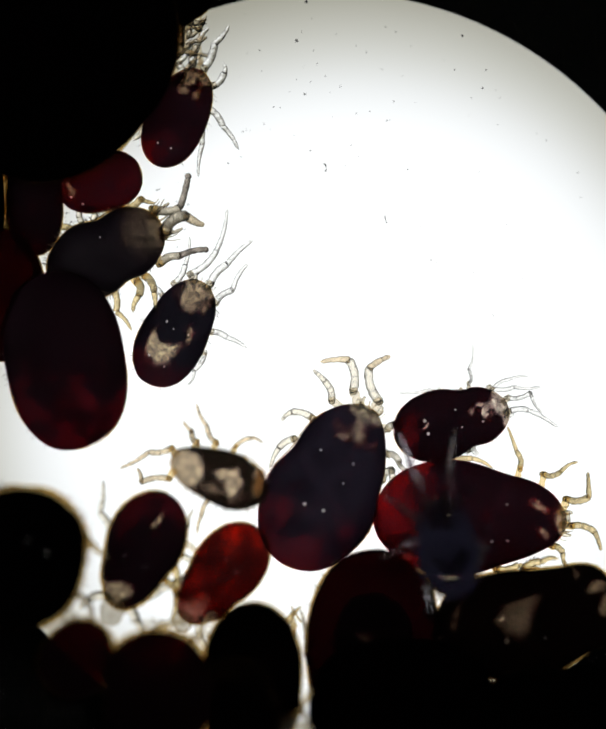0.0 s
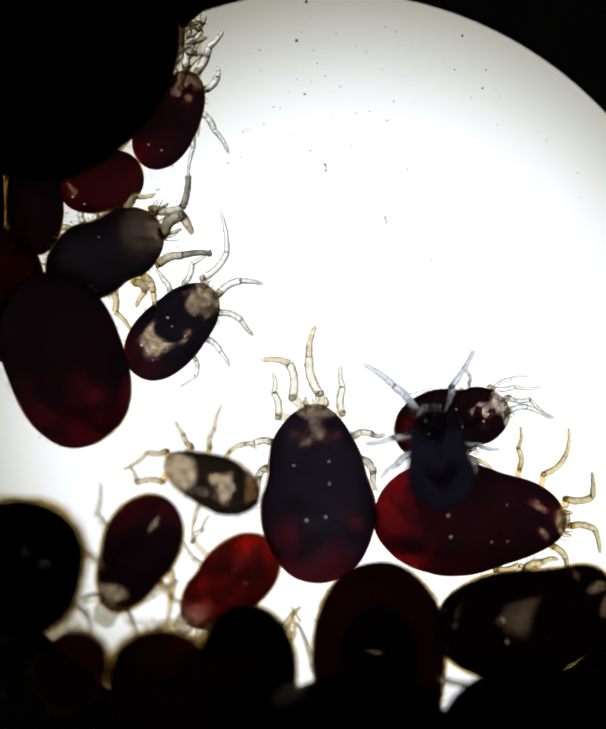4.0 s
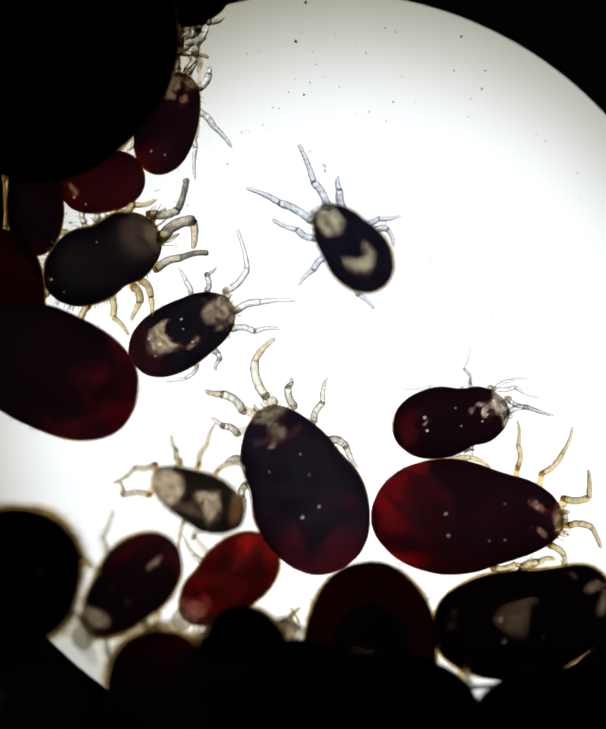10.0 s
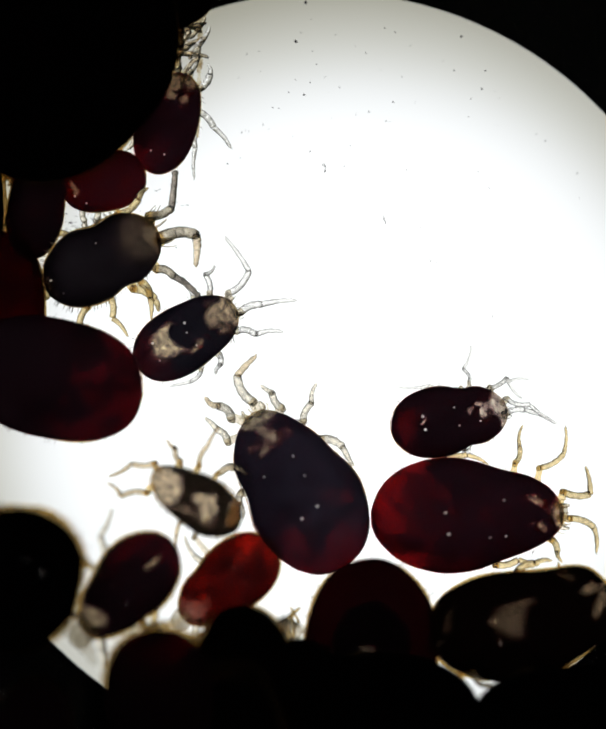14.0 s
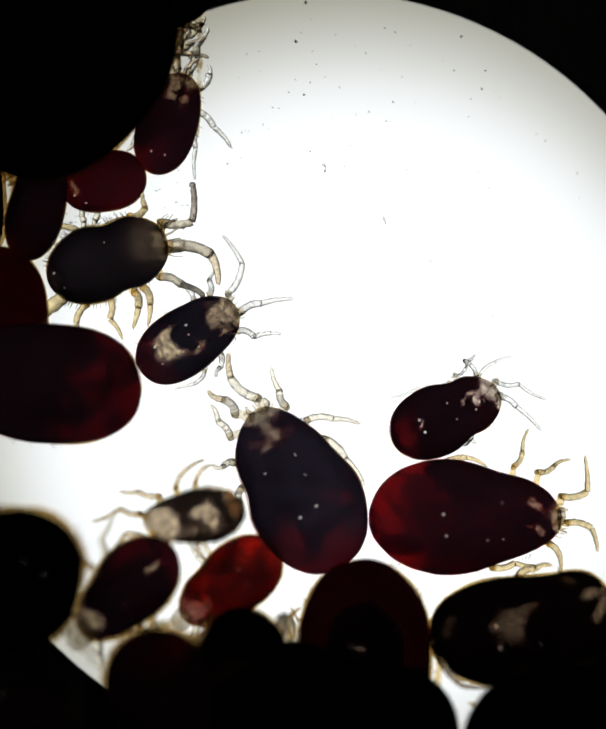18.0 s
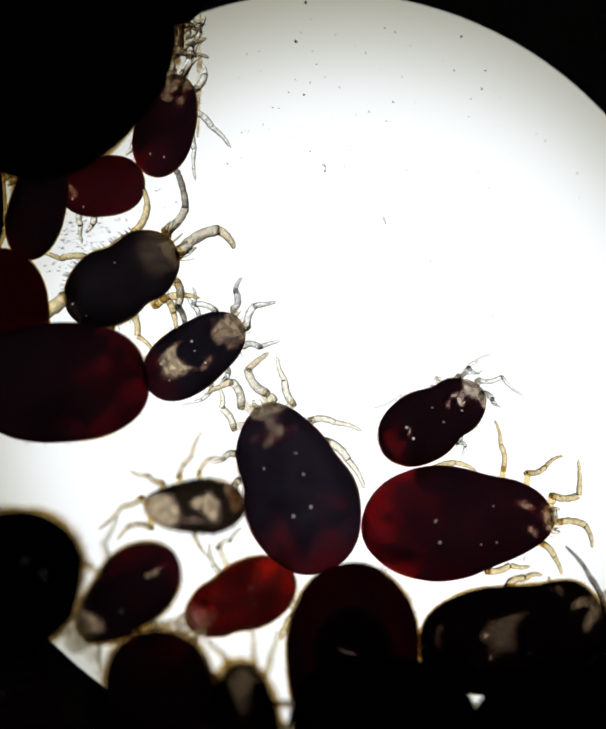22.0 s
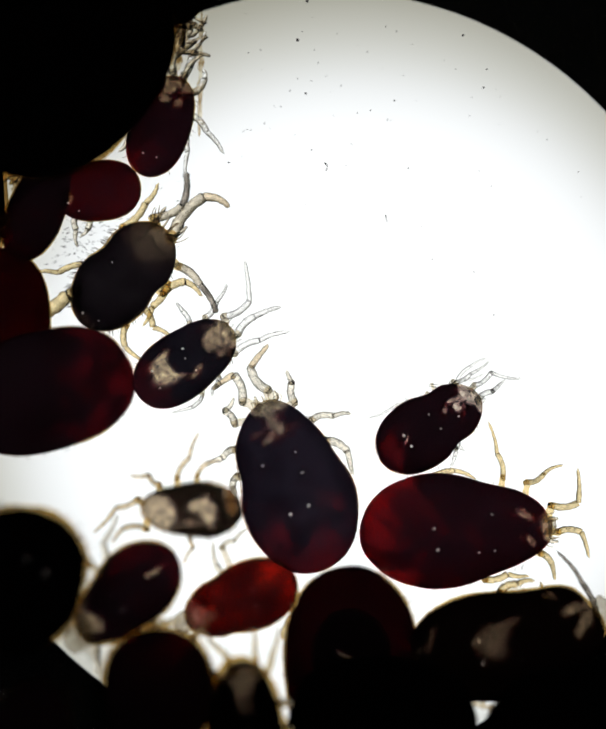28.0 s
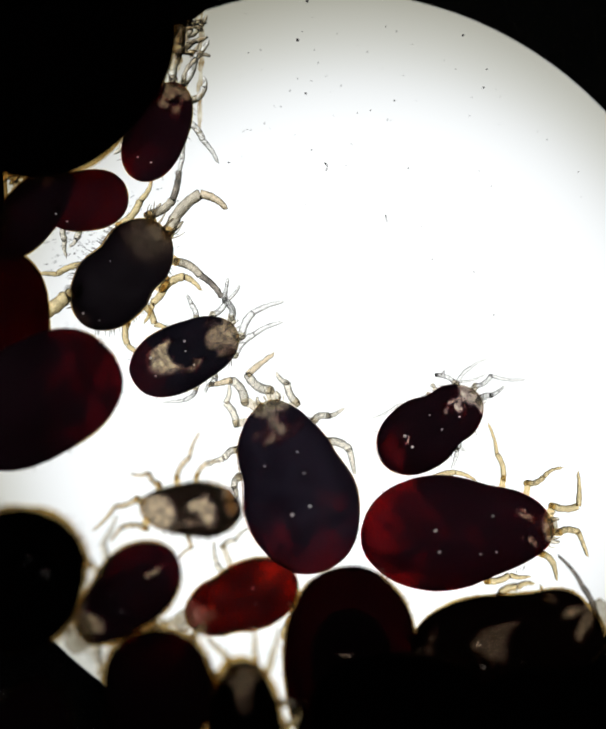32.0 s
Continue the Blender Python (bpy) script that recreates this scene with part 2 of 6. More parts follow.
def mite(name, label, length, width, skin, gut="dark", taper=0.3, waist=0.0, blunt=2.7, flat=0.62, gut_size=(0.985, 0.985, 0.0), seed=0.0,
         windows=(), pale=(0.74, 0.68, 0.56), run=1.1, shade=1.0, lift=0.0, at=0.3, rough=0.028, rim=0.0022, soft=0.18, bias=0.0, lean=0.0, head=0.0):
    root = tagged(new(name), label, "mite", "mites on the dish")
    h = width * flat
    m = dict(root=root, l=length, w=width, h=h, z=h / 2 + 0.03 + lift, lift=lift, taper=taper, waist=waist, blunt=blunt, seed=seed, at=at)
    a, b, own, solid, scale = SKIN[skin]
    hide = tissue(skin + "_skin", [c * shade for c in a], [c * shade for c in b], own, solid, scale, windows=windows, pale=pale, gloss=0.0 if skin in ("sooty", "dusk", "umber") else 0.05, soft=soft)
    m["body"] = mesh_object("body", blob(length, width, h, m["z"], taper, waist, blunt, rough, seed, 48, 60, at, lean, head), hide, root)
    # The amber rim of skin also paints the blur halo and colour fringe.
    bm = bmesh.new()
    ring = [(u, side) for side in (1, -1) for u in ([-math.cos(math.pi * (i + 0.25) / 44.5) for i in range(45)][::side])]
    pts = [Vector((u * length / 2, headward(u, lean, head)[0] + side * headward(u, lean, head)[1] * profile(u, taper, waist, blunt, at) * width / 2, m["z"])) * 0.997 for u, side in ring]
    loops = []
    for i, p in enumerate(pts):
        d = (pts[(i + 1) % len(pts)] - pts[i - 1]).normalized()
        out_ = Vector((-d.y, d.x, 0))
        r = rim * (1 + 0.7 * noise.noise(p * 5 + Vector((seed * 3, 0, 0))) + 0.4 * noise.noise(p * 40))
        loops.append([bm.verts.new((p + r * (math.cos(a) * out_ + 2.2 * math.sin(a) * Vector((0, 0, 1)))) * MM) for a in [math.pi * k / 4 for k in range(8)]])
    for a, b in zip(loops, loops[1:] + loops[:1]):
        for k in range(8):
            bm.faces.new((a[k], a[(k + 1) % 8], b[(k + 1) % 8], b[k]))
    mesh_object("cuticle_rim", bm, CUTICLE_FRINGE, root, "amber rim of clear skin and painted blur fringe")
    if gut:
        gl, gw, gx = gut_size
        a, b, own, solid, scale = GUT[gut]
        inside = tissue(gut + "_gut", a, b, own, solid, scale, windows=windows, pale=(0.97, 0.95, 0.9), run=run if gut == "dark" or run != 1.1 else 0.0, soft=soft, bias=bias)
        bm = blob(length * gl, width * gw, h * 0.95, m["z"], taper, waist, blunt, rough if gl > 0.9 else 0.06, seed, 48, 60, at, lean, head)
        bmesh.ops.translate(bm, verts=bm.verts, vec=(gx * MM, 0, 0))
        mesh_object("gut", bm, inside, root, "dark gut seen through the skin")
    return m


def plate(m, x, y, length, width, turn):
    """A thin amber plate of hard skin on the back."""
    bm = blob(length, width, 0.03, 0, 0.1, 0, 2.4, 0.05, m["seed"], 14, 20)
    ob = mesh_object("tail_plate", bm, TAN, m["root"], "amber plate of hard skin")
    ob.matrix_basis = pose(x * MM, y * MM, (m["z"] + m["h"] * 0.36) * MM, 0, 0, turn)


def pore_glints(m, spots, r=0.010):
    """White beads paint glints on the back: the first two are the large ones."""
    for i, (x, y) in enumerate(spots):
        bm = bmesh.new()
        q = r if i < 2 else 0.55 * r
        bmesh.ops.create_icosphere(bm, subdivisions=2, radius=q * MM)
        for v in bm.verts:
            v.co *= 1 + 1.1 * noise.noise(v.co / (q * MM) * 1.2 + Vector((x * 40, y * 40, 0)))
        bmesh.ops.scale(bm, verts=bm.verts, vec=(1, 1, 0.5))
        bmesh.ops.translate(bm, verts=bm.verts, vec=(x * MM, y * MM, (top_of(m, x, y) + 0.003) * MM))
        mesh_object("pore", bm, PORE_GLINT, m["root"])


def limb_mesh(length, r0, r1, z0, z1, arch, bend, joints, claw, coxa=0.0, bulb=0.0):
    """A jointed limb from the origin along x, swollen between its joints, bent sideways by bend."""
    bm = bmesh.new()
    pts, rad = [], []
    if coxa:
        for k in range(4):
            pts.append(Vector((-coxa * (1 - k / 4), 0, z0 + 0.01)) * MM)
            rad.append(r0 * (0.55, 0.8, 0.85, 0.7)[k] * MM)
    first = len(pts)
    n = joints * 9
    cuts = [(k / joints) ** (0.8 + 0.5 * noise.noise(Vector((length * 31, r0 * 77, 1.7)))) for k in range(joints)] + [1.0001]
    for i in range(n + 1):
        f = i / n
        j = max(k for k in range(joints) if f >= cuts[k] - 1e-6)
        seg = (f - cuts[j]) / (cuts[j + 1] - cuts[j])
        swell = 0.90 + 0.12 * max(0.0, math.sin(math.pi * seg)) ** 0.55 + 0.05 * noise.noise(Vector((f * 9, length * 50, r0 * 90)))
        pts.append(Vector((length * f, bend * 4 * f * (1 - f), z0 + (z1 - z0) * f + arch * 4 * f * (1 - f))) * MM)
        rad.append((r0 + (r1 - r0) * f) * swell * MM)
    if claw:
        for k in (1, 2, 3):
            pts.append(pts[first + n] + Vector((0.006 * k, 0.0, -0.002 * k)) * MM)
            rad.append(r1 * (0.6, 0.4, 0.15)[k - 1] * MM)
    if bulb:
        end, d = pts[first + n], (pts[first + n] - pts[first + n - 2]).normalized()
        del pts[first + n + 1:], rad[first + n + 1:]
        for k, w in enumerate((0.75, 1.15, 1.3, 1.25, 1.0, 0.5)):
            pts.append(end + d * (k + 1) * bulb * 0.38 * MM)
            rad.append(w * bulb * MM)
    tube(bm, pts, rad, 14)
    for v in bm.verts:
        v.co += noise.noise_vector(v.co / MM * 55 + Vector((length * 90, r0 * 300, 0))) * 0.15 * r0 * MM
    return bm


def leg(m, x, y, turn, rise, thigh, knee, drop, shin, r=0.028, kind="amber", bow=0.0, z=0.1, tip=""):
    """A leg in two moving pieces. (x, y): its root on the body; turn and rise of the thigh, knee and drop of the tarsus in degrees."""
    across = profile(max(-0.98, min(0.98, 2 * x / m["l"])), m["taper"], m["waist"], m["blunt"], m["at"]) * m["w"] / 2
    if abs(x) > m["l"] * 0.48 or abs(y) > across * 0.97:
        inner = Vector((max(-0.465, min(0.465, x / m["l"] * 0.95)) * m["l"], max(-across * 0.9, min(across * 0.9, y))))
        span = Vector((x, y)) - inner
        c = mesh_object("coxa", limb_mesh(span.length + 0.012, r * 1.25, r * 1.02, 0, 0, 0.006, 0, 2, False), GOLDEN_COXA if kind in ("gold", "brown", "ochre") else COXA, m["root"])
        c.matrix_basis = pose(inner.x * MM, inner.y * MM, (z + m["lift"] * 0.45) * MM, 0, 0, math.degrees(math.atan2(span.y, span.x)))
    a = mesh_object("leg", limb_mesh(thigh, r * 1.02, r * 0.95, 0, 0, 0.012, bow, 3, False, 0.02), LIMB[kind], m["root"])
    a.matrix_basis = pose(x * MM, y * MM, (z + m["lift"] * 0.45) * MM, 0, rise, turn)
    b = mesh_object("tarsus", limb_mesh(shin, r * 0.82, r * (0.68 if tip == "dusky" else 0.45), 0, 0, 0.008, bow * 0.6, 3, True, bulb=r * 0.62 if tip == "dusky" else 0.0), LIMB[tip or kind], a)
    b.matrix_basis = pose(thigh * MM, 0, 0, 0, drop, knee)
    return a, b


def feelers(m, spread=0.05, length=0.09, kind="amber"):
    """The two short palps before the head."""
    for side in (-1, 1):
        a = mesh_object("palp", limb_mesh(length, 0.016, 0.008, 0, -0.02, 0.004, 0.008 * side, 3, False), LIMB[kind], m["root"])
        a.matrix_basis = pose((m["l"] / 2 - 0.03) * MM, spread * side * MM, (m["z"] - 0.02) * MM, 0, 0, 14 * side)
        b = mesh_object("chelicera", limb_mesh(length * 0.8, 0.010, 0.004, 0, -0.01, 0.003, -0.004 * side, 2, False), LIMB[kind], m["root"])
        b.matrix_basis = pose((m["l"] / 2 - 0.025) * MM, spread * 0.4 * side * MM, (m["z"] - 0.01) * MM, 0, 0, 5 * side)
        c = mesh_object("mouth_hairs", limb_mesh(length * 0.9, 0.005, 0.002, 0, -0.01, 0.002, 0.012 * side, 2, False), LIMB[kind], m["root"])
        c.matrix_basis = pose((m["l"] / 2 - 0.04) * MM, spread * 1.35 * side * MM, (m["z"] - 0.015) * MM, 0, 0, 32 * side)
        rnd = random.Random(int(m["seed"] * 10) + side)
        for k in range(4):
            q = length * rnd.uniform(0.45, 0.95)
            h = mesh_object("mouth_hairs", limb_mesh(q, rnd.uniform(0.004, 0.008), 0.002, 0, -0.01, 0.002, rnd.uniform(-0.014, 0.014), 2, False), LIMB[kind], m["root"])
            h.matrix_basis = pose((m["l"] / 2 - 0.015) * MM, side * spread * rnd.uniform(0.1, 1.9) * MM, (m["z"] - 0.03) * MM, 0, 0, side * rnd.uniform(-10, 70))


def mouthparts(m, x, y, length, width, turn=0.0, name="mouthparts", label="cloudy grey mouthparts"):
    """The cloudy, half clear cone of the mouth, or a shred of shed skin."""
    bm = blob(length, width, 0.1, 0, 0.15, 0.06, 2.9, 0.14, m["seed"] + 5, 20, 26)
    tagged(mesh_object(name, bm, CLOUDY, m["root"]), label).matrix_basis = pose(x * MM, y * MM, (m["z"] - 0.03) * MM, 0, 0, turn)


def bristles(m, count=40, length=0.035, seed=1, thick=1.0):
    rnd = random.Random(seed)
    bm = bmesh.new()
    for _ in range(count):
        u = rnd.uniform(-0.97, 0.75)
        side = rnd.choice((-1, 1))
        w = profile(u, m["taper"], m["waist"], m["blunt"], m["at"]) * m["w"] / 2
        p = Vector((u * m["l"] / 2, side * w * 0.985, m["z"] + rnd.uniform(-0.02, 0.03)))
        d = Vector((-0.35 + 0.2 * rnd.random() - 0.6 * max(0, -u), side * (1 - abs(u) * 0.4), 0.1)).normalized()
        q = p + d * length * rnd.uniform(0.6, 1.2)
        tube(bm, [p * MM, (p + q) / 2 * MM, q * MM], [0.0016 * thick * MM, 0.0013 * thick * MM, 0.0004 * thick * MM], 4)
    tagged(mesh_object("bristles", bm, HAIR, m["root"]), kind="stuff")


def path(rows):
    """Rows of seconds, x, y, heading, in millimetres and degrees, to poses on the dish."""
    times, xs, ys = zip(*DRIFT)
    rows = [(r[0], r[1] + float(np.interp(r[0], times, xs)), r[2] + float(np.interp(r[0], times, ys)), *r[3:]) for r in rows]
    return [(r[0], pose(r[1] * MM, r[2] * MM, (ground(r[1], r[2]) + (r[4] if len(r) > 4 else 0)) * MM, 0, 0, r[3])) for r in rows]


def swing(limb, rows):
    """Rows of seconds, turn and rise: a limb turns at its joint."""
    at = limb.matrix_basis.translation.copy()
    walk(limb, [(t, pose(at.x, at.y, at.z, 0, rise, turn)) for t, turn, rise in rows])


# ---- stage: lamp, diaphragm, dish ----
def lamp_material():
    m, t, out = material("lamp_glow")
    co = t.nodes.new("ShaderNodeTexCoord")
    d = t.nodes.new("ShaderNodeVectorMath")
    d.operation = "DISTANCE"
    d.inputs[1].default_value = (0.30 * MM, -0.25 * MM, 0)
    t.links.new(co.outputs["Object"], d.inputs[0])
    r = node(t, "ShaderNodeMapRange", From_Min=0.0, From_Max=2.6 * MM, To_Min=0.0, To_Max=1.0)
    t.links.new(d.outputs["Value"], r.inputs["Value"])
    ramp = t.nodes.new("ShaderNodeValToRGB")
    e = ramp.color_ramp.elements
    e[0].position, e[0].color = 0.0, (1.0, 1.0, 1.0, 1)
    e[1].position, e[1].color = 1.0, (0.28, 0.27, 0.22, 1)
    for pos, c in ((0.54, (0.98, 0.99, 1.0)), (0.73, (0.77, 0.785, 0.80)), (0.86, (0.50, 0.50, 0.465))):
        k = e.new(pos)
        k.color = rgb(c)
    t.links.new(r.outputs["Result"], ramp.inputs[0])
    em = node(t, "ShaderNodeEmission", Strength=1.25)
    t.links.new(ramp.outputs[0], em.inputs["Color"])
    t.links.new(em.outputs[0], out.inputs["Surface"])
    return m


def disc(bm, r, z, n=128, cx=0.0, cy=0.0):
    return [bm.verts.new(((cx + r * math.cos(2 * math.pi * k / n)) * MM, (cy + r * math.sin(2 * math.pi * k / n)) * MM, z * MM)) for k in range(n)]


def stage():
    bm = bmesh.new()
    bm.faces.new(disc(bm, 2.95, 0.0))
    lamp = mesh_object("lamp_window", bm, lamp_material())
    lamp.location = (0, 0, -4.5 * MM)
    tagged(lamp, "round white glowing lamp window under the dish", "lamp", kind="structure")
    bm = bmesh.new()
    loops = [disc(bm, r, z, 96) for r, z in ((2.97, -0.6), (3.2, -0.6), (3.2, -4.8), (0.01, -4.8), (0.01, -4.6), (2.97, -4.6))]
    for a, b in zip(loops, loops[1:] + loops[:1]):
        for k in range(96):
            bm.faces.new((a[k], a[(k + 1) % 96], b[(k + 1) % 96], b[k]))
    tagged(mesh_object("lamp_housing", bm, BLACK, smooth=False), "matt black round housing round the lamp window", "housing", kind="structure")
    bm = bmesh.new()
    cx, cy = 0.1307, -0.0528
    loops = [disc(bm, r, z, 256, cx, cy) for r, z in ((2.195, -0.06), (4.2, -0.06), (4.2, -0.6), (2.6, -0.6), (2.195, -0.09))]
    for a, b in zip(loops, loops[1:] + loops[:1]):
        for k in range(256):
            bm.faces.new((a[k], a[(k + 1) % 256], b[(k + 1) % 256], b[k]))
    tagged(mesh_object("diaphragm", bm, BLACK, smooth=False), "matt black metal diaphragm plate with a round opening", "diaphragm", kind="structure")
    m, t, out = material("clear_glass")
    a = node(t, "ShaderNodeBsdfTransparent", Color=(0.985, 0.99, 0.985, 1))
    b = node(t, "ShaderNodeBsdfGlossy", Roughness=0.05)
    mix = node(t, "ShaderNodeMixShader", Fac=0.0006)
    t.links.new(a.outputs[0], mix.inputs[1])
    t.links.new(b.outputs[0], mix.inputs[2])
    t.links.new(mix.outputs[0], out.inputs["Surface"])
    bm = bmesh.new()
    n = 60
    for dz, flip in ((0.0, False), (-0.04, True)):
        grid = [[bm.verts.new((x * MM, y * MM, (ground(x, y) + dz) * MM)) for x in np.linspace(-2.6, 2.6, n)] for y in np.linspace(-2.8, 2.6, n)]
        for i in range(n - 1):
            for j in range(n - 1):
                bm.faces.new((grid[i][j], grid[i][j + 1], grid[i + 1][j + 1], grid[i + 1][j]))
    tagged(mesh_object("ground", bm, m), "clear shallow glass dish over the lamp", "dish", kind="structure")


stage()


# ---- mites ----
centre_mite = mite("mite", "large dark red engorged mite with pale head patches", 1.026, 0.682, "maroon", taper=0.3, waist=0.06, blunt=2.25, seed=1, lean=0.022, head=0.08, pale=(0.7, 0.68, 0.6), run=1.5, shade=0.82, at=0.2, windows=[(0.37, 0.0, 0.12, 0.15, 0, 0.4), (0.48, 0.0, 0.05, 0.18, 0, 0.95), (0.40, 0.01, 0.09, 0.04, 8, 0.9), (0.30, 0.065, 0.028, 0.055, 35, 0.85), (0.335, -0.035, 0.055, 0.03, -40, 0.85), (0.345, 0.13, 0.025, 0.03, 0, 0.6), (0.33, -0.12, 0.03, 0.022, 0, 0.5), (0.40, 0.10, 0.05, 0.04, 20, -1), (0.39, -0.10, 0.05, 0.045, -20, -1)], bias=0.08)
pore_glints(centre_mite, [(-0.148, 0.066), (-0.132, -0.043), (0.165, 0.133), (0.184, -0.069), (0.058, -0.068)], 0.0077)
feelers(centre_mite, 0.04, 0.07)
bristles(centre_mite, 26)
centre_mite_leg_0 = leg(centre_mite, 0.552, 0.134, 36, -26, 0.195, 87, 2, 0.153, r=0.026, kind='amber', bow=-0.019, tip='ochre')
centre_mite_leg_1 = leg(centre_mite, 0.571, -0.023, 46, -26, 0.216, -103, 43, 0.181, r=0.027, kind='amber', bow=0.022, tip='ochre')
centre_mite_leg_2 = leg(centre_mite, 0.445, 0.218, 48, -36, 0.136, 56, 65, 0.104, r=0.022, kind='amber', bow=-0.014, tip='')
centre_mite_leg_3 = leg(centre_mite, 0.456, -0.150, -44, -59, 0.147, 174, 60, 0.127, r=0.022, kind='amber', bow=0.015, tip='')
centre_mite_leg_4 = leg(centre_mite, 0.300, 0.268, 103, -0, 0.117, 55, 43, 0.093, r=0.021, kind='amber', bow=-0.012, tip='')
centre_mite_leg_5 = leg(centre_mite, 0.327, -0.220, -99, -59, 0.149, -173, 61, 0.149, r=0.020, kind='amber', bow=0.015, tip='')
centre_mite_leg_6 = leg(centre_mite, 0.145, 0.298, 150, -0, 0.100, 34, -0, 0.113, r=0.021, kind='amber', bow=-0.010, tip='')
centre_mite_leg_7 = leg(centre_mite, 0.184, -0.257, -16, -60, 0.162, -153, -8, 0.178, r=0.024, kind='amber', bow=0.016, tip='')

wide_mite = mite("mite", "large engorged mite, red at its rear, brown legs", 1.098, 0.666, "claret", taper=0.3, waist=0.05, seed=2, shade=0.98, at=0.35, lean=0.016, pale=(0.86, 0.80, 0.68), windows=[(0.379, 0.095, 0.05, 0.018, -22, 0.9), (0.43, 0.075, 0.022, 0.03, 20, 0.8), (0.414, -0.05, 0.035, 0.02, 43, 0.9), (0.44, -0.075, 0.018, 0.024, 0, 0.75), (0.36, -0.04, 0.02, 0.012, 10, 0.6), (0.515, 0.03, 0.04, 0.1, 3, 0.95), (0.49, 0.02, 0.03, 0.05, 3, 0.5)], run=0.8, bias=-0.05)
mouthparts(wide_mite, 0.545, 0.025, 0.05, 0.12)
pore_glints(wide_mite, [(-0.132, 0.017), (-0.112, -0.105), (0.201, 0.093), (0.212, -0.114), (0.124, -0.122)], 0.0077)
feelers(wide_mite, 0.05, 0.06)
bristles(wide_mite, 26)
wide_mite_leg_0 = leg(wide_mite, 0.268, 0.306, 106, -46, 0.141, 40, 82, 0.171, r=0.016, kind='gold', bow=-0.014, tip='')
wide_mite_leg_1 = leg(wide_mite, 0.409, 0.277, 9, -55, 0.158, 126, 68, 0.154, r=0.017, kind='gold', bow=-0.016, tip='')
wide_mite_leg_2 = leg(wide_mite, 0.547, 0.140, 8, -38, 0.158, 121, 37, 0.194, r=0.021, kind='gold', bow=-0.016, tip='')
wide_mite_leg_3 = leg(wide_mite, 0.585, -0.012, -12, -26, 0.147, -80, 50, 0.137, r=0.020, kind='gold', bow=0.015, tip='')
wide_mite_leg_4 = leg(wide_mite, 0.481, -0.135, -29, -50, 0.100, -96, 53, 0.102, r=0.019, kind='gold', bow=0.010, tip='')
leg(wide_mite, -0.165, 0.293, 18, -6, 0.166, -41, 15, 0.12, r=0.018, kind='gold', bow=0.013)
leg(wide_mite, 0.164, -0.282, 14, -6, 0.131, -21, 16, 0.11, r=0.021, kind='gold', bow=-0.013)

# The last, narrow window row paints a white glint near the tail.
upper_mite = mite("mite", "small dark red mite with pink head crystals", 0.677, 0.411, "claret", taper=0.14, waist=0.13, seed=3, pale=(0.95, 0.905, 0.87), run=1.7, shade=0.66, at=0.28, windows=[(0.315, 0.0, 0.05, 0.13, 0, 1), (0.18, 0.057, 0.045, 0.027, 9, 1), (0.211, -0.003, 0.027, 0.042, -1, 1), (0.236, 0.041, 0.03, 0.024, -11, 0.8), (0.319, 0.047, 0.081, 0.102, -1, 1), (0.122, 0.041, 0.021, 0.024, -11, 0.8), (-0.144, 0.012, 0.012, 0.042, -19, 1)], bias=0.3)
pore_glints(upper_mite, [(-0.146, 0.047), (-0.144, -0.029), (0.04, 0.066), (0.052, -0.04), (0.175, -0.037)], 0.0077)
feelers(upper_mite, 0.03, 0.05, "clear")
bristles(upper_mite, 12)
upper_mite_leg_0 = leg(upper_mite, 0.260, 0.141, -13, -0, 0.142, -1, 4, 0.145, r=0.014, kind='clear', bow=-0.014, tip='')
upper_mite_leg_1 = leg(upper_mite, 0.350, 0.060, -2, -33, 0.159, -108, 46, 0.192, r=0.015, kind='clear', bow=-0.016, tip='')
upper_mite_leg_2 = leg(upper_mite, 0.327, -0.023, -7, -8, 0.118, -37, 6, 0.184, r=0.018, kind='clear', bow=0.012, tip='')
upper_mite_leg_3 = leg(upper_mite, 0.151, 0.192, 77, -60, 0.162, -29, 67, 0.137, r=0.010, kind='clear', bow=-0.016, tip='')
upper_mite_leg_4 = leg(upper_mite, 0.058, -0.179, 41, -48, 0.057, -105, -16, 0.058, r=0.014, kind='clear', bow=0.006, tip='')
leg(upper_mite, 0.274, 0.126, 16, -6, 0.12, -22, 16, 0.095, r=0.011, kind='clear', bow=0.013)
leg(upper_mite, 0.054, -0.168, 19, -6, 0.037, -105, 9, 0.057, r=0.019, kind='clear', bow=-0.013)
leg(upper_mite, 0.1, 0.165, 165, -6, 0.19, 8, 16, 0.16, r=0.011, kind='clear', bow=0.013)

low_mite = mite("mite", "large dark red mite, nearly black, head hidden", 1.16, 0.762, "dusk", gut='black', gut_size=(0.52, 0.60, -0.03), shade=0.45, taper=0.1, seed=4, pale=(0.92, 0.86, 0.74), windows=[(-0.103, -0.087, 0.028, 0.008, 404, 0.75), (-0.086, -0.064, 0.028, 0.013, 424, 0.75), (-0.079, -0.035, 0.028, 0.017, 446, 0.75), (-0.082, -0.006, 0.028, 0.013, 466, 0.75), (-0.095, 0.02, 0.028, 0.007, 488, 0.75)], rim=0.01)
bristles(low_mite, 40, 0.05, 4, 1.2)
low_mite_leg_0 = leg(low_mite, 0.343, -0.281, -164, -28, 0.375, -8, 38, 0.246, r=0.021, kind='brown', bow=-0.013)

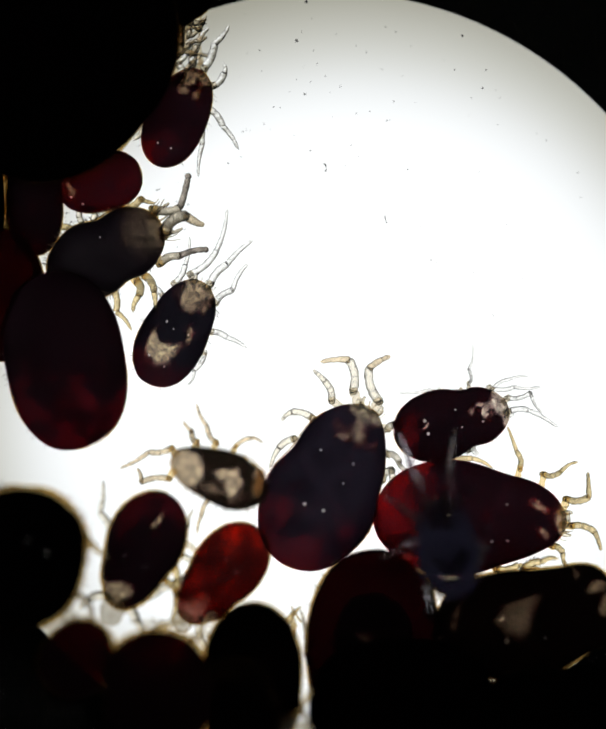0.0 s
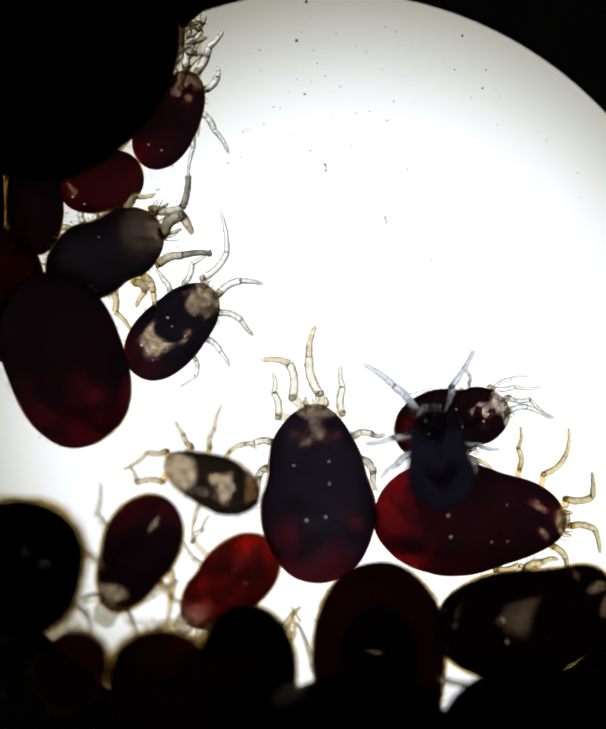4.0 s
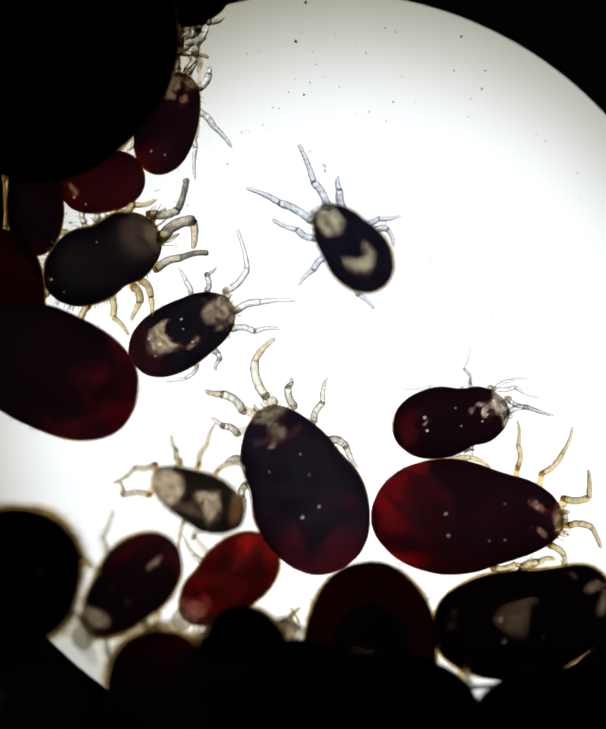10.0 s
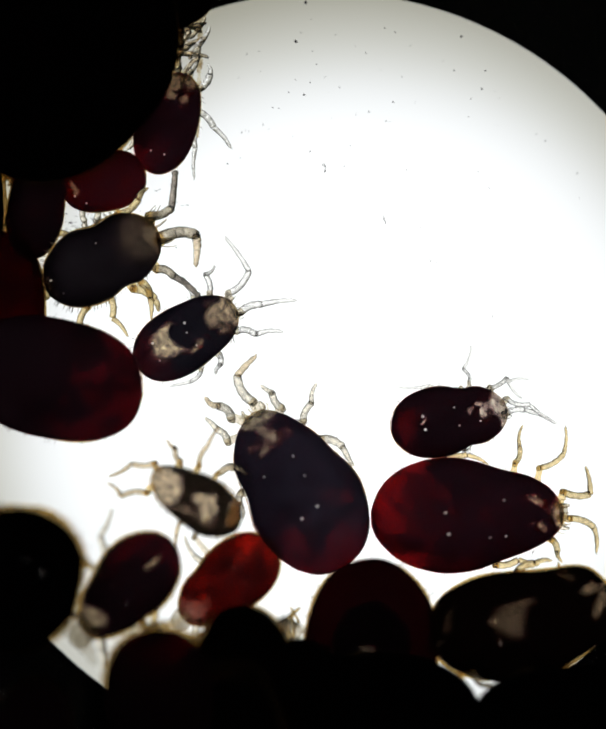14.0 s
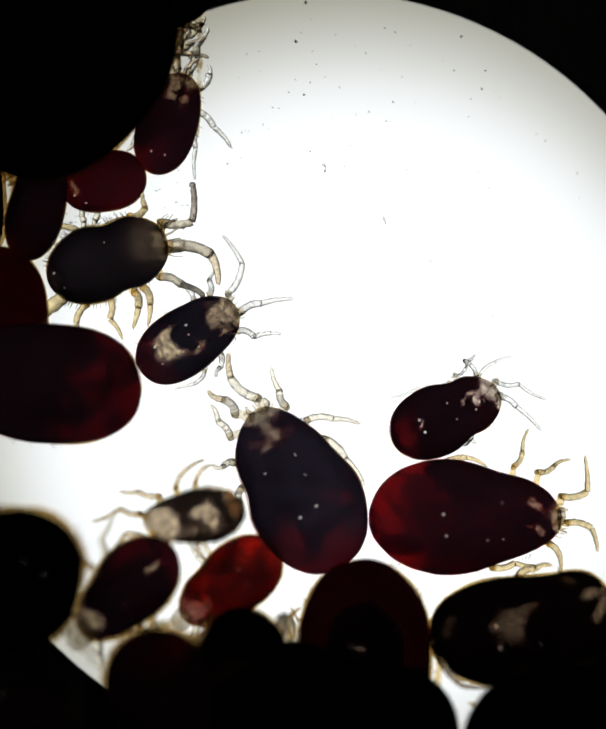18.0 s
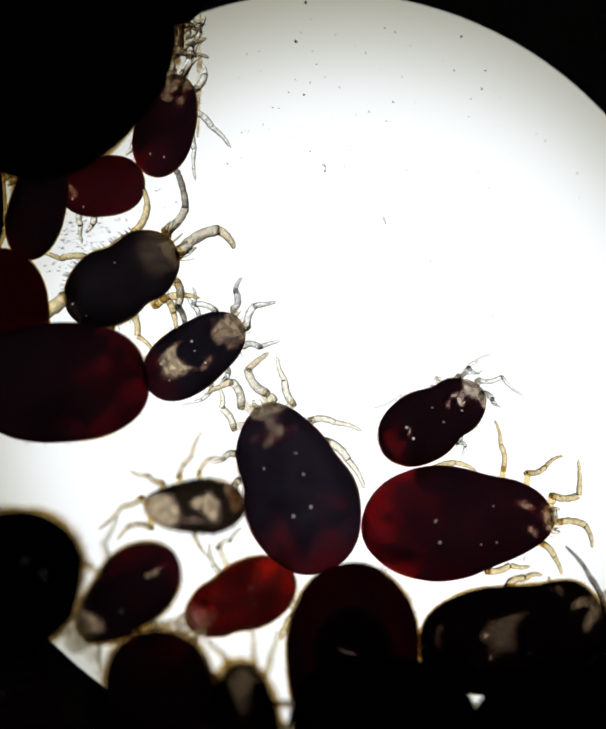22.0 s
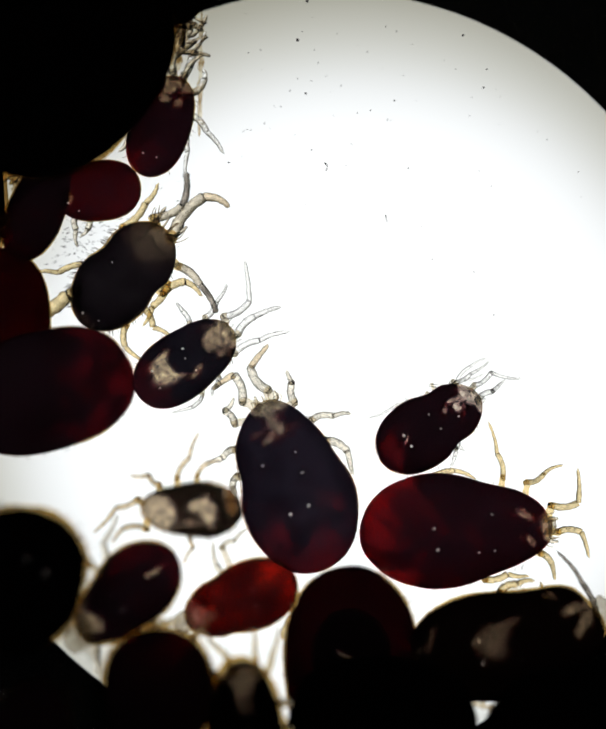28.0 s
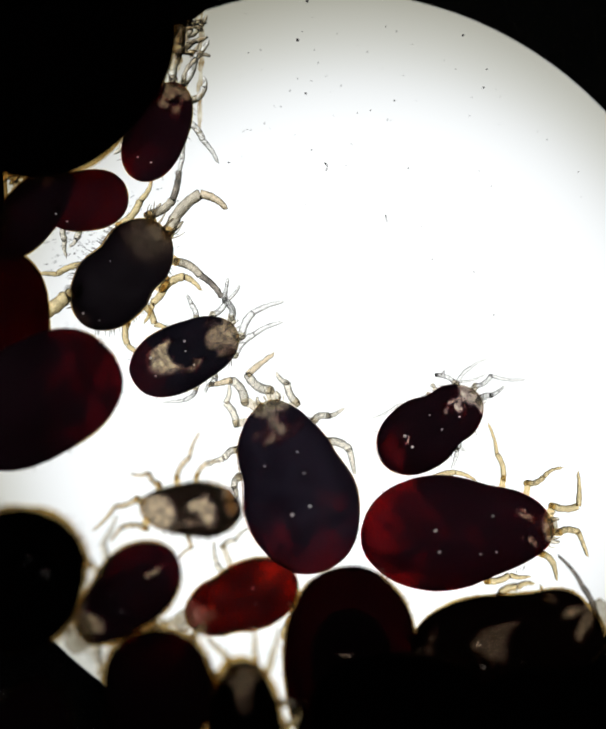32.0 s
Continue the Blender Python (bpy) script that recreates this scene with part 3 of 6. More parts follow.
# The two thinnest window rows paint glints at the patch's left edge.
corner_mite = mite("mite", "dark brown mite with a grey-brown patch", 1.11, 0.62, "umber", gut='black', taper=0.2, seed=5, lean=0.06, head=0.1, pale=(0.80, 0.70, 0.56), windows=[(-0.066, 0.03, 0.14, 0.125, -5, 0.7), (0.017, 0.106, 0.102, 0.05, 15, 0.7), (0.141, -0.012, 0.167, 0.185, -5, -1), (-0.188, 0.027, 0.009, 0.036, 5, 1), (-0.161, -0.093, 0.009, 0.036, -30, 1), (0.38, 0.17, 0.06, 0.045, 25, 0.85), (0.42, 0.05, 0.05, 0.06, -20, 0.85), (0.46, 0.12, 0.05, 0.1, 0, 0.8), (0.256, 0.257, 0.06, 0.03, -25, 0.7), (-0.427, 0.07, 0.02, 0.10, -25, 0.55)], rim=0.012, soft=0.3)
mouthparts(corner_mite, 0.55, 0.13, 0.12, 0.22)
pore_glints(corner_mite, [(-0.173, 0.042), (-0.158, -0.088), (0.068, -0.081)], 0.0037)
corner_mite_leg_0 = leg(corner_mite, 0.52, 0.07, 40, -60, 0.255, 60, 20, 0.215, r=0.018, kind='dusky', bow=-0.02)
leg(corner_mite, 0.24, 0.2, 80, -6, 0.07, 40, 16, 0.07, r=0.018, kind='gold', bow=0.013)
leg(corner_mite, -0.02, 0.3, 20, -6, 0.11, -12, 16, 0.09, r=0.024, kind='gold', bow=0.02)
leg(corner_mite, -0.358, -0.204, -29, -6, 0.146, 34, 15, 0.11, r=0.024, kind='brown', bow=-0.013)

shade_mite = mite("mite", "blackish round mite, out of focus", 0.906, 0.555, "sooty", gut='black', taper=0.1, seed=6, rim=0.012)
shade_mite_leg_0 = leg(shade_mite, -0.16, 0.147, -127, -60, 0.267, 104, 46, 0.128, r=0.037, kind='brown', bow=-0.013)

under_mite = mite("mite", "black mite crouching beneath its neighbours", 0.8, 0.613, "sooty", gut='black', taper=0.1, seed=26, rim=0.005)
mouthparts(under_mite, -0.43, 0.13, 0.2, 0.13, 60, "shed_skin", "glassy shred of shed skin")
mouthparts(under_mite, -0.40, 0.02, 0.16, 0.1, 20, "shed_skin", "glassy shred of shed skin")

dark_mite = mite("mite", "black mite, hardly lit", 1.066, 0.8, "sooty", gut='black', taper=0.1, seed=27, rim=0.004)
dark_mite_leg_0 = leg(dark_mite, 0.432, 0.387, -11, -35, 0.2, -86, 69, 0.222, r=0.019, kind='brown', bow=-0.013)

peeping_mite = mite("mite", "dark mite with a pale brown head", 0.826, 0.453, "sooty", gut='black', taper=0.2, seed=7, pale=(0.84, 0.74, 0.58), windows=[(0.3, -0.005, 0.1, 0.13, 0, 0.78), (0.23, -0.01, 0.14, 0.06, 0, 0.6), (0.27, 0.075, 0.05, 0.028, 20, -1), (0.26, -0.085, 0.055, 0.028, -15, -1)], rim=0.03, soft=0.3)
leg(peeping_mite, 0.334, -0.057, -6, -6, 0.121, 7, 16, 0.136, r=0.019, kind='gold', bow=-0.013)
leg(peeping_mite, 0.337, 0.036, 25, -6, 0.12, 19, 16, 0.172, r=0.021, kind='gold', bow=0.013)
leg(peeping_mite, 0.306, -0.109, -24, -6, 0.144, 7, 16, 0.154, r=0.019, kind='gold', bow=-0.013)
leg(peeping_mite, 0.259, 0.092, 41, -6, 0.11, -27, 15, 0.113, r=0.019, kind='gold', bow=0.013)
leg(peeping_mite, 0.16, -0.2, -100, -6, 0.12, -60, 15, 0.16, r=0.026, kind='brown', bow=0.013)
leg(peeping_mite, 0.0, -0.21, -40, -6, 0.15, 10, 15, 0.14, r=0.024, kind='gold', bow=-0.013)
leg(peeping_mite, 0.155, 0.149, 156, -6, 0.087, 31, 15, 0.077, r=0.019, kind='gold', bow=-0.013)

bottom_mite = mite("mite", "dark red swollen mite standing on the glass", 0.733, 0.618, "dusk", taper=0.1, seed=8, rim=0.02)
leg(bottom_mite, -0.267, -0.101, 146, -6, 0.145, -41, 15, 0.169, r=0.021, kind='gold', bow=-0.013)
leg(bottom_mite, -0.253, 0.152, 135, -6, 0.133, 13, 16, 0.128, r=0.019, kind='gold', bow=0.013)
leg(bottom_mite, -0.133, 0.245, 73, -6, 0.09, -79, 11, 0.19, r=0.021, kind='gold', bow=-0.013)
leg(bottom_mite, -0.053, 0.272, 37, -6, 0.134, -47, 14, 0.137, r=0.019, kind='gold', bow=0.013)
leg(bottom_mite, -0.13, 0.25, 22, -6, 0.26, -14, 8, 0.24, r=0.024, kind='gold', bow=0.02)

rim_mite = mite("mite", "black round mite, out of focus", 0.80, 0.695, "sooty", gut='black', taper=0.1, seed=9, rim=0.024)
leg(rim_mite, -0.222, 0.259, 55, -6, 0.133, 5, 16, 0.106, r=0.024, kind='gold', bow=-0.013)
leg(rim_mite, 0.151, 0.297, 70, -6, 0.108, -47, 14, 0.112, r=0.024, kind='brown', bow=0.013)
bristles(rim_mite, 70, 0.06, 9, 2.0)
pore_glints(rim_mite, [(-0.115, 0.007), (-0.059, 0.123)], 0.0025)

lurking_mite = mite("mite", "dim brown-red mite at the rim of the light", 0.46, 0.40, "dusk", gut='red', taper=0.1, seed=30, shade=1.3, rim=0.016)

# The first window row paints a streak of white glare near the tail.
plum_mite = mite("mite", "plum red mite with white head patches", 0.706, 0.44, "wine", taper=0.25, waist=0.05, seed=10, windows=[(-0.188, 0.009, 0.021, 0.06, -114, 1), (0.263, -0.03, 0.09, 0.06, -274, 1), (0.253, -0.09, 0.036, 0.048, -234, 0.85), (0.345, -0.01, 0.05, 0.09, 0, 0.9)], rim=0.011, soft=0.3)
mouthparts(plum_mite, 0.38, -0.01, 0.17, 0.15, 8)
pore_glints(plum_mite, [(0.065, -0.071), (0.075, 0.051)], 0.0022)
leg(plum_mite, 0.012, -0.166, -129, -6, 0.18, -34, 15, 0.166, r=0.021, kind='amber', bow=-0.013)
leg(plum_mite, 0.323, -0.072, -62, -6, 0.095, 40, 15, 0.079, r=0.027, bow=-0.013)
leg(plum_mite, 0.319, 0.024, 63, -6, 0.12, -19, 16, 0.096, r=0.029, bow=0.013)
leg(plum_mite, 0.261, 0.081, 134, -6, 0.135, 8, 16, 0.155, r=0.027, bow=-0.013)
leg(plum_mite, 0.0, 0.2, 28, -6, 0.16, -12, 16, 0.15, r=0.022, kind='gold', bow=0.013)
leg(plum_mite, 0.1, 0.19, 60, -6, 0.11, 30, 16, 0.1, r=0.02, kind='gold', bow=0.013)

scarlet_mite = mite("mite", "bright red translucent mite", 0.666, 0.405, "scarlet", gut='red', taper=0.2, waist=0.1, seed=11, pale=(0.8, 0.66, 0.6), shade=0.9, at=0.3, run=0.75, bias=-0.12, windows=[(0.29, 0.0, 0.09, 0.10, 0, 0.75), (0.2, 0.02, 0.05, 0.04, 0, 0.45)], rim=0.007, soft=0.5)
mouthparts(scarlet_mite, 0.345, 0.0, 0.12, 0.13)
pore_glints(scarlet_mite, [(-0.082, -0.032), (-0.068, 0.06), (0.067, 0.072)], 0.002)
leg(scarlet_mite, -0.012, -0.313, -175, -6, 0.076, 19, 16, 0.091, r=0.016, bow=0.013)
leg(scarlet_mite, 0.276, 0.071, 43, -6, 0.108, 34, 15, 0.091, r=0.021, bow=-0.013)
leg(scarlet_mite, 0.012, -0.16, -58, -6, 0.085, -46, 14, 0.121, r=0.019, bow=0.013)

pale_mite = mite("mite", "small mite with large cream patches and grey rims", 0.573, 0.315, "tawny", gut='black', taper=0.2, waist=0.04, seed=12, pale=(0.97, 0.88, 0.76), rough=0.10, windows=[(0.183, 0.018, 0.113, 0.125, -135, 1), (-0.093, 0.01, 0.06, 0.113, -165, 1), (-0.014, -0.021, 0.048, 0.033, -155, 1), (0.01, 0.072, 0.027, 0.03, -155, 0.85), (0.26, -0.002, 0.048, 0.06, -155, 0.95), (-0.227, -0.044, 0.048, 0.107, -170, 0.9), (-0.025, 0.085, 0.149, 0.024, -170, 0.5)], rim=0.004, lift=0.4)
bristles(pale_mite, 70, 0.03, 12, 1.4)
plate(pale_mite, -0.231, -0.046, 0.069, 0.171, -170)
pale_mite_leg_0 = leg(pale_mite, 0.187, -0.140, -45, -59, 0.122, 140, 71, 0.093, r=0.018, kind='ochre', bow=0.012, tip='')
pale_mite_leg_1 = leg(pale_mite, 0.082, -0.175, -41, -41, 0.135, -5, 66, 0.145, r=0.016, kind='ochre', bow=0.014, tip='')
pale_mite_leg_2 = leg(pale_mite, 0.308, -0.054, 30, -0, 0.130, 20, -0, 0.177, r=0.018, kind='ochre', bow=0.013, tip='')
pale_mite_leg_3 = leg(pale_mite, 0.261, 0.115, 28, -0, 0.161, -84, 37, 0.094, r=0.018, kind='ochre', bow=-0.016, tip='')
pale_mite_leg_4 = leg(pale_mite, 0.003, 0.134, 85, -0, 0.114, 11, -0, 0.094, r=0.014, kind='ochre', bow=-0.011, tip='')
pale_mite_leg_5 = leg(pale_mite, -0.032, -0.188, -130, -0, 0.101, -49, -0, 0.062, r=0.014, kind='ochre', bow=0.010, tip='')

left_mite = mite("mite", "very large dark red mite, smooth and swollen", 1.026, 0.68, "wine", taper=0.0, seed=13, rim=0.003)
bristles(left_mite, 26)

edge_mite = mite("mite", "dark red swollen mite standing on the glass", 0.76, 0.533, "dusk", gut='red', taper=0.1, seed=14, shade=1.25, rim=0.008)
leg(edge_mite, 0.0, -0.2, -54, -6, 0.2, -8, 8, 0.13, r=0.042, kind='gold', bow=-0.013)

grey_mite = mite("mite", "sooty grey mite with stout brown legs", 0.714, 0.443, "ashen", gut='black', taper=0.06, waist=0.1, seed=15, pale=(0.76, 0.67, 0.55), at=0.12, rough=0.055, windows=[(0.26, 0.01, 0.17, 0.19, 0, 0.68), (0.33, -0.02, 0.07, 0.14, 0, 0.9), (-0.33, 0.0, 0.035, 0.09, 0, 0.5)], rim=0.006, soft=0.45)
pore_glints(grey_mite, [(-0.313, 0.03), (-0.283, -0.067), (0.016, 0.097)], 0.0059)
feelers(grey_mite, 0.05, 0.13, "brown")
bristles(grey_mite, 110, 0.04, 3, 1.1)
grey_mite_leg_0 = leg(grey_mite, 0.362, 0.097, -27, -33, 0.181, 92, 29, 0.190, r=0.026, kind='brown', bow=-0.018, tip='dusky')
grey_mite_leg_1 = leg(grey_mite, 0.355, -0.060, 12, -58, 0.290, -132, 38, 0.168, r=0.034, kind='brown', bow=0.029, tip='ochre')
grey_mite_leg_2 = leg(grey_mite, 0.252, -0.199, -8, -46, 0.169, -12, 71, 0.152, r=0.024, kind='brown', bow=0.017, tip='dusky')
grey_mite_leg_3 = leg(grey_mite, 0.081, -0.234, -108, -60, 0.142, -108, 62, 0.114, r=0.024, kind='gold', bow=0.014, tip='')
grey_mite_leg_4 = leg(grey_mite, 0.206, 0.189, -5, -50, 0.189, -135, 58, 0.122, r=0.022, kind='gold', bow=-0.019, tip='')
grey_mite_leg_5 = leg(grey_mite, 0.136, -0.219, -87, -48, 0.158, -39, 41, 0.110, r=0.022, kind='gold', bow=0.016, tip='')
leg(grey_mite, -0.06, -0.21, -112, -20, 0.13, 40, 30, 0.13, r=0.02, kind='gold', bow=0.013)
leg(grey_mite, -0.2, -0.2, -140, -20, 0.13, 60, 30, 0.12, r=0.02, kind='gold', bow=-0.013)
leg(grey_mite, -0.1, 0.21, 150, -10, 0.16, -20, 20, 0.14, r=0.019, kind='gold', bow=-0.013)

striped_mite = mite("mite", "dark mite with a cream crescent and clear legs", 0.661, 0.389, "violet", gut='dark', taper=0.12, waist=0.03, seed=16, pale=(0.87, 0.80, 0.68), run=1.7, shade=0.56, windows=[(0.30, 0.0, 0.05, 0.13, 0, 0.9), (0.219, 0.016, 0.084, 0.084, -2, 0.88), (0.244, 0.089, 0.107, 0.027, -26, 0.5), (0.24, -0.077, 0.036, 0.072, -4, 0.55), (0.288, -0.005, 0.066, 0.107, -2, 0.95), (0.169, 0.001, 0.03, 0.048, 8, 0.85), (0.194, -0.085, 0.036, 0.03, 8, 0.85), (-0.087, 0.031, 0.137, 0.113, 6, 1), (0.03, -0.072, 0.078, 0.021, 6, 0.85), (0.02, 0.022, 0.113, 0.099, -14, -1)])
pore_glints(striped_mite, [(-0.184, 0.07), (0.034, 0.072), (0.025, -0.073), (0.016, 0.018), (-0.2, -0.036)], 0.0067)
feelers(striped_mite, 0.035, 0.06, "clear")
bristles(striped_mite, 20)
striped_mite_leg_0 = leg(striped_mite, 0.337, 0.087, -20, -0, 0.200, 33, -0, 0.230, r=0.020, kind='clear', bow=-0.020, tip='')
striped_mite_leg_1 = leg(striped_mite, 0.341, -0.043, -12, -0, 0.149, -6, -0, 0.190, r=0.022, kind='clear', bow=0.015, tip='')
striped_mite_leg_2 = leg(striped_mite, 0.259, -0.122, -25, -41, 0.160, 38, 49, 0.167, r=0.020, kind='clear', bow=0.016, tip='')
striped_mite_leg_3 = leg(striped_mite, 0.101, -0.175, -81, -25, 0.109, -8, 25, 0.111, r=0.018, kind='clear', bow=0.011, tip='')
striped_mite_leg_4 = leg(striped_mite, 0.244, 0.143, -3, -0, 0.125, 22, -0, 0.148, r=0.017, kind='clear', bow=-0.013, tip='')
striped_mite_leg_5 = leg(striped_mite, 0.148, 0.164, 74, -13, 0.094, 6, 46, 0.081, r=0.016, kind='clear', bow=-0.009, tip='')
striped_mite_leg_6 = leg(striped_mite, -0.028, -0.202, 177, -39, 0.142, 37, 78, 0.112, r=0.013, kind='clear', bow=0.014, tip='')

top_mite = mite("mite", "dark red mite with white head patches", 0.60, 0.341, "claret", taper=0.1, seed=17, windows=[(0.25, 0.0, 0.06, 0.10, 0, 0.95), (0.19, 0.03, 0.05, 0.05, 20, 0.9), (0.15, 0.06, 0.035, 0.028, 40, 0.85), (0.16, -0.05, 0.045, 0.03, -30, 0.85), (0.20, -0.015, 0.03, 0.028, 0, -1)], rim=0.004)
pore_glints(top_mite, [(-0.181, 0.042), (-0.178, -0.039)], 0.0053)
bristles(top_mite, 10)
leg(top_mite, 0.32, -0.021, 2, -6, 0.154, -18, 16, 0.119, r=0.024, kind='clear', bow=-0.013)
leg(top_mite, 0.315, 0.047, 12, -6, 0.108, -19, 16, 0.114, r=0.024, kind='clear', bow=0.013)
leg(top_mite, 0.25, -0.11, -15, -6, 0.097, 41, 15, 0.046, r=0.021, kind='clear', bow=-0.013)
leg(top_mite, 0.12, -0.136, -116, -6, 0.133, -5, 16, 0.146, r=0.02, kind='clear', bow=0.013)
leg(top_mite, 0.095, -0.145, -165, -6, 0.188, 2, 16, 0.168, r=0.017, kind='clear', bow=-0.013)
leg(top_mite, 0.008, 0.149, 179, -6, 0.157, -17, 16, 0.068, r=0.021, kind='amber', bow=0.013)
leg(top_mite, 0.228, 0.084, 41, -6, 0.072, -59, 13, 0.101, r=0.021, kind='clear', bow=-0.013)

small_red_mite = mite("mite", "small red translucent mite", 0.491, 0.347, "claret", gut='red', taper=0.05, seed=18, shade=0.68, windows=[(0.181, 0.016, 0.024, 0.06, -182, 0.8)], rim=0.004)
pore_glints(small_red_mite, [(0.175, 0.053), (0.118, 0.106)], 0.0048)
leg(small_red_mite, 0.135, 0.118, 82, -6, 0.09, 4, 15, 0.09, r=0.019, bow=-0.013)
leg(small_red_mite, 0.071, 0.143, 78, -6, 0.067, -34, 15, 0.049, r=0.019, bow=0.013)

side_mite = mite("mite", "dark red swollen mite standing on the glass", 0.64, 0.331, "wine", taper=0.15, seed=19, windows=[(0.22, 0.043, 0.048, 0.066, -92, 0.5)], rim=0.007)
leg(side_mite, 0.234, 0.043, 25, -6, 0.06, 19, 16, 0.057, r=0.024, bow=-0.013)
leg(side_mite, 0.232, -0.011, -29, -6, 0.06, -30, 15, 0.049, r=0.024, bow=0.013)
leg(side_mite, -0.07, 0.146, 160, -6, 0.085, 33, 15, 0.056, r=0.021, bow=-0.013)

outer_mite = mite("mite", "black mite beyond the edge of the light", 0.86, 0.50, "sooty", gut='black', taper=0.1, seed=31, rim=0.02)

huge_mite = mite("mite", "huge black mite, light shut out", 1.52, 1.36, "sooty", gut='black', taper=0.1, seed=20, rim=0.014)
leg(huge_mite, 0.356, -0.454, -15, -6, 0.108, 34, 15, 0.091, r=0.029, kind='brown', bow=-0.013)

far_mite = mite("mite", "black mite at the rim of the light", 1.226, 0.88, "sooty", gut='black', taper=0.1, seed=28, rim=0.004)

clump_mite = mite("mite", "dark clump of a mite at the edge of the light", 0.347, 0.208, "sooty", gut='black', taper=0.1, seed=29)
leg(clump_mite, -0.008, -0.062, -65, -6, 0.057, 57, 13, 0.069, r=0.024, kind='brown', bow=-0.013)
leg(clump_mite, -0.063, -0.056, -99, -6, 0.068, -46, 14, 0.049, r=0.024, kind='brown', bow=0.013)

crawler = mite("crawling_mite", "dark mite with cream bands that crawls away", 0.585, 0.372, "slate", gut='black', taper=0.24, waist=0.05, seed=21, pale=(0.86, 0.86, 0.74), lift=0.52, at=0.2, windows=[(0.19, 0.0, 0.10, 0.095, 0, 1), (0.255, 0.0, 0.07, 0.06, 0, 1), (-0.075, 0.0, 0.10, 0.11, 0, 1), (0.01, 0.0, 0.095, 0.062, 0, -1)], rim=0.004)
feelers(crawler, 0.03, 0.05, "blue")
crawler_leg_0 = leg(crawler, 0.27, 0.082, 4, 22, 0.229, 0, -12, 0.211, r=0.024, kind='blue', bow=-0.013)
crawler_leg_1 = leg(crawler, 0.172, 0.126, 41, 22, 0.126, -15, -11, 0.159, r=0.021, kind='blue', bow=0.013)
crawler_leg_2 = leg(crawler, 0.05, 0.135, 106, 22, 0.122, 1, -12, 0.125, r=0.021, kind='blue', bow=-0.013)
crawler_leg_3 = leg(crawler, -0.128, 0.128, 168, 22, 0.118, 15, -11, 0.124, r=0.019, kind='blue', bow=0.013)
crawler_leg_4 = leg(crawler, 0.261, -0.041, -25, 22, 0.19, -34, -8, 0.239, r=0.024, kind='blue', bow=-0.013)
crawler_leg_5 = leg(crawler, 0.174, -0.098, -35, 22, 0.155, -85, 9, 0.076, r=0.024, kind='blue', bow=0.013)
crawler_leg_6 = leg(crawler, 0.082, -0.125, -91, 22, 0.126, -6, -12, 0.129, r=0.019, kind='blue', bow=-0.013)
crawler_leg_7 = leg(crawler, -0.007, -0.14, -114, 22, 0.108, -80, 7, 0.1, r=0.021, kind='blue', bow=0.013)

# places of the shreds: x, y, width, height, turn, pieces, seed, kind
SHREDS = ((-0.676, 1.77, 0.12, 0.30, 10, 9, 2, "brown"),
          (-0.655, 1.94, 0.12, 0.09, 0, 6, 3, "brown"),
          (-1.62, 1.13, 0.24, 0.16, 0, 10, 4, "gold"),
          (-0.06, -1.50, 0.07, 0.16, 10, 5, 11, "gold"))


# ---- shreds of skin and dirt ----
def debris(x, y, w, h, turn, count, seed, kind):
    """A tangle of shed legs and shreds of skin between the mites."""
    rnd = random.Random(seed)
    bm = bmesh.new()
    for i in range(count):
        c = Vector((rnd.uniform(-0.5, 0.5) * w, rnd.uniform(-0.5, 0.5) * h, 0.02 + 0.1 * rnd.random()))
        a, r = rnd.uniform(0, math.pi), rnd.uniform(0.03, 0.075)
        d = Vector((math.cos(a), math.sin(a), rnd.uniform(-0.2, 0.2))) * r * 1.5
        s = Vector((-d.y, d.x, 0)) * rnd.uniform(-0.35, 0.35)
        pts = [c + d * f + s * (1 - f * f) for f in np.linspace(-1, 1, 9)]
        thick = rnd.uniform(0.008, 0.02)
        tube(bm, [p * MM for p in pts], [thick * k * MM for k in (0.5, 0.9, 1.0, 0.85, 1.0, 0.95, 0.8, 0.6, 0.25)], 10)
    for v in bm.verts:
        v.co += noise.noise_vector(v.co / MM * 45) * 0.005 * MM
    ob = mesh_object("debris", bm, LIMB[kind])
    ob.matrix_basis = pose(x * MM, y * MM, (ground(x, y) + 0.004) * MM, 0, 0, turn)
    tagged(ob, "tangled brownish shreds of shed skin on glass", "debris", "shreds on the glass")


for spot in SHREDS:
    debris(*spot)


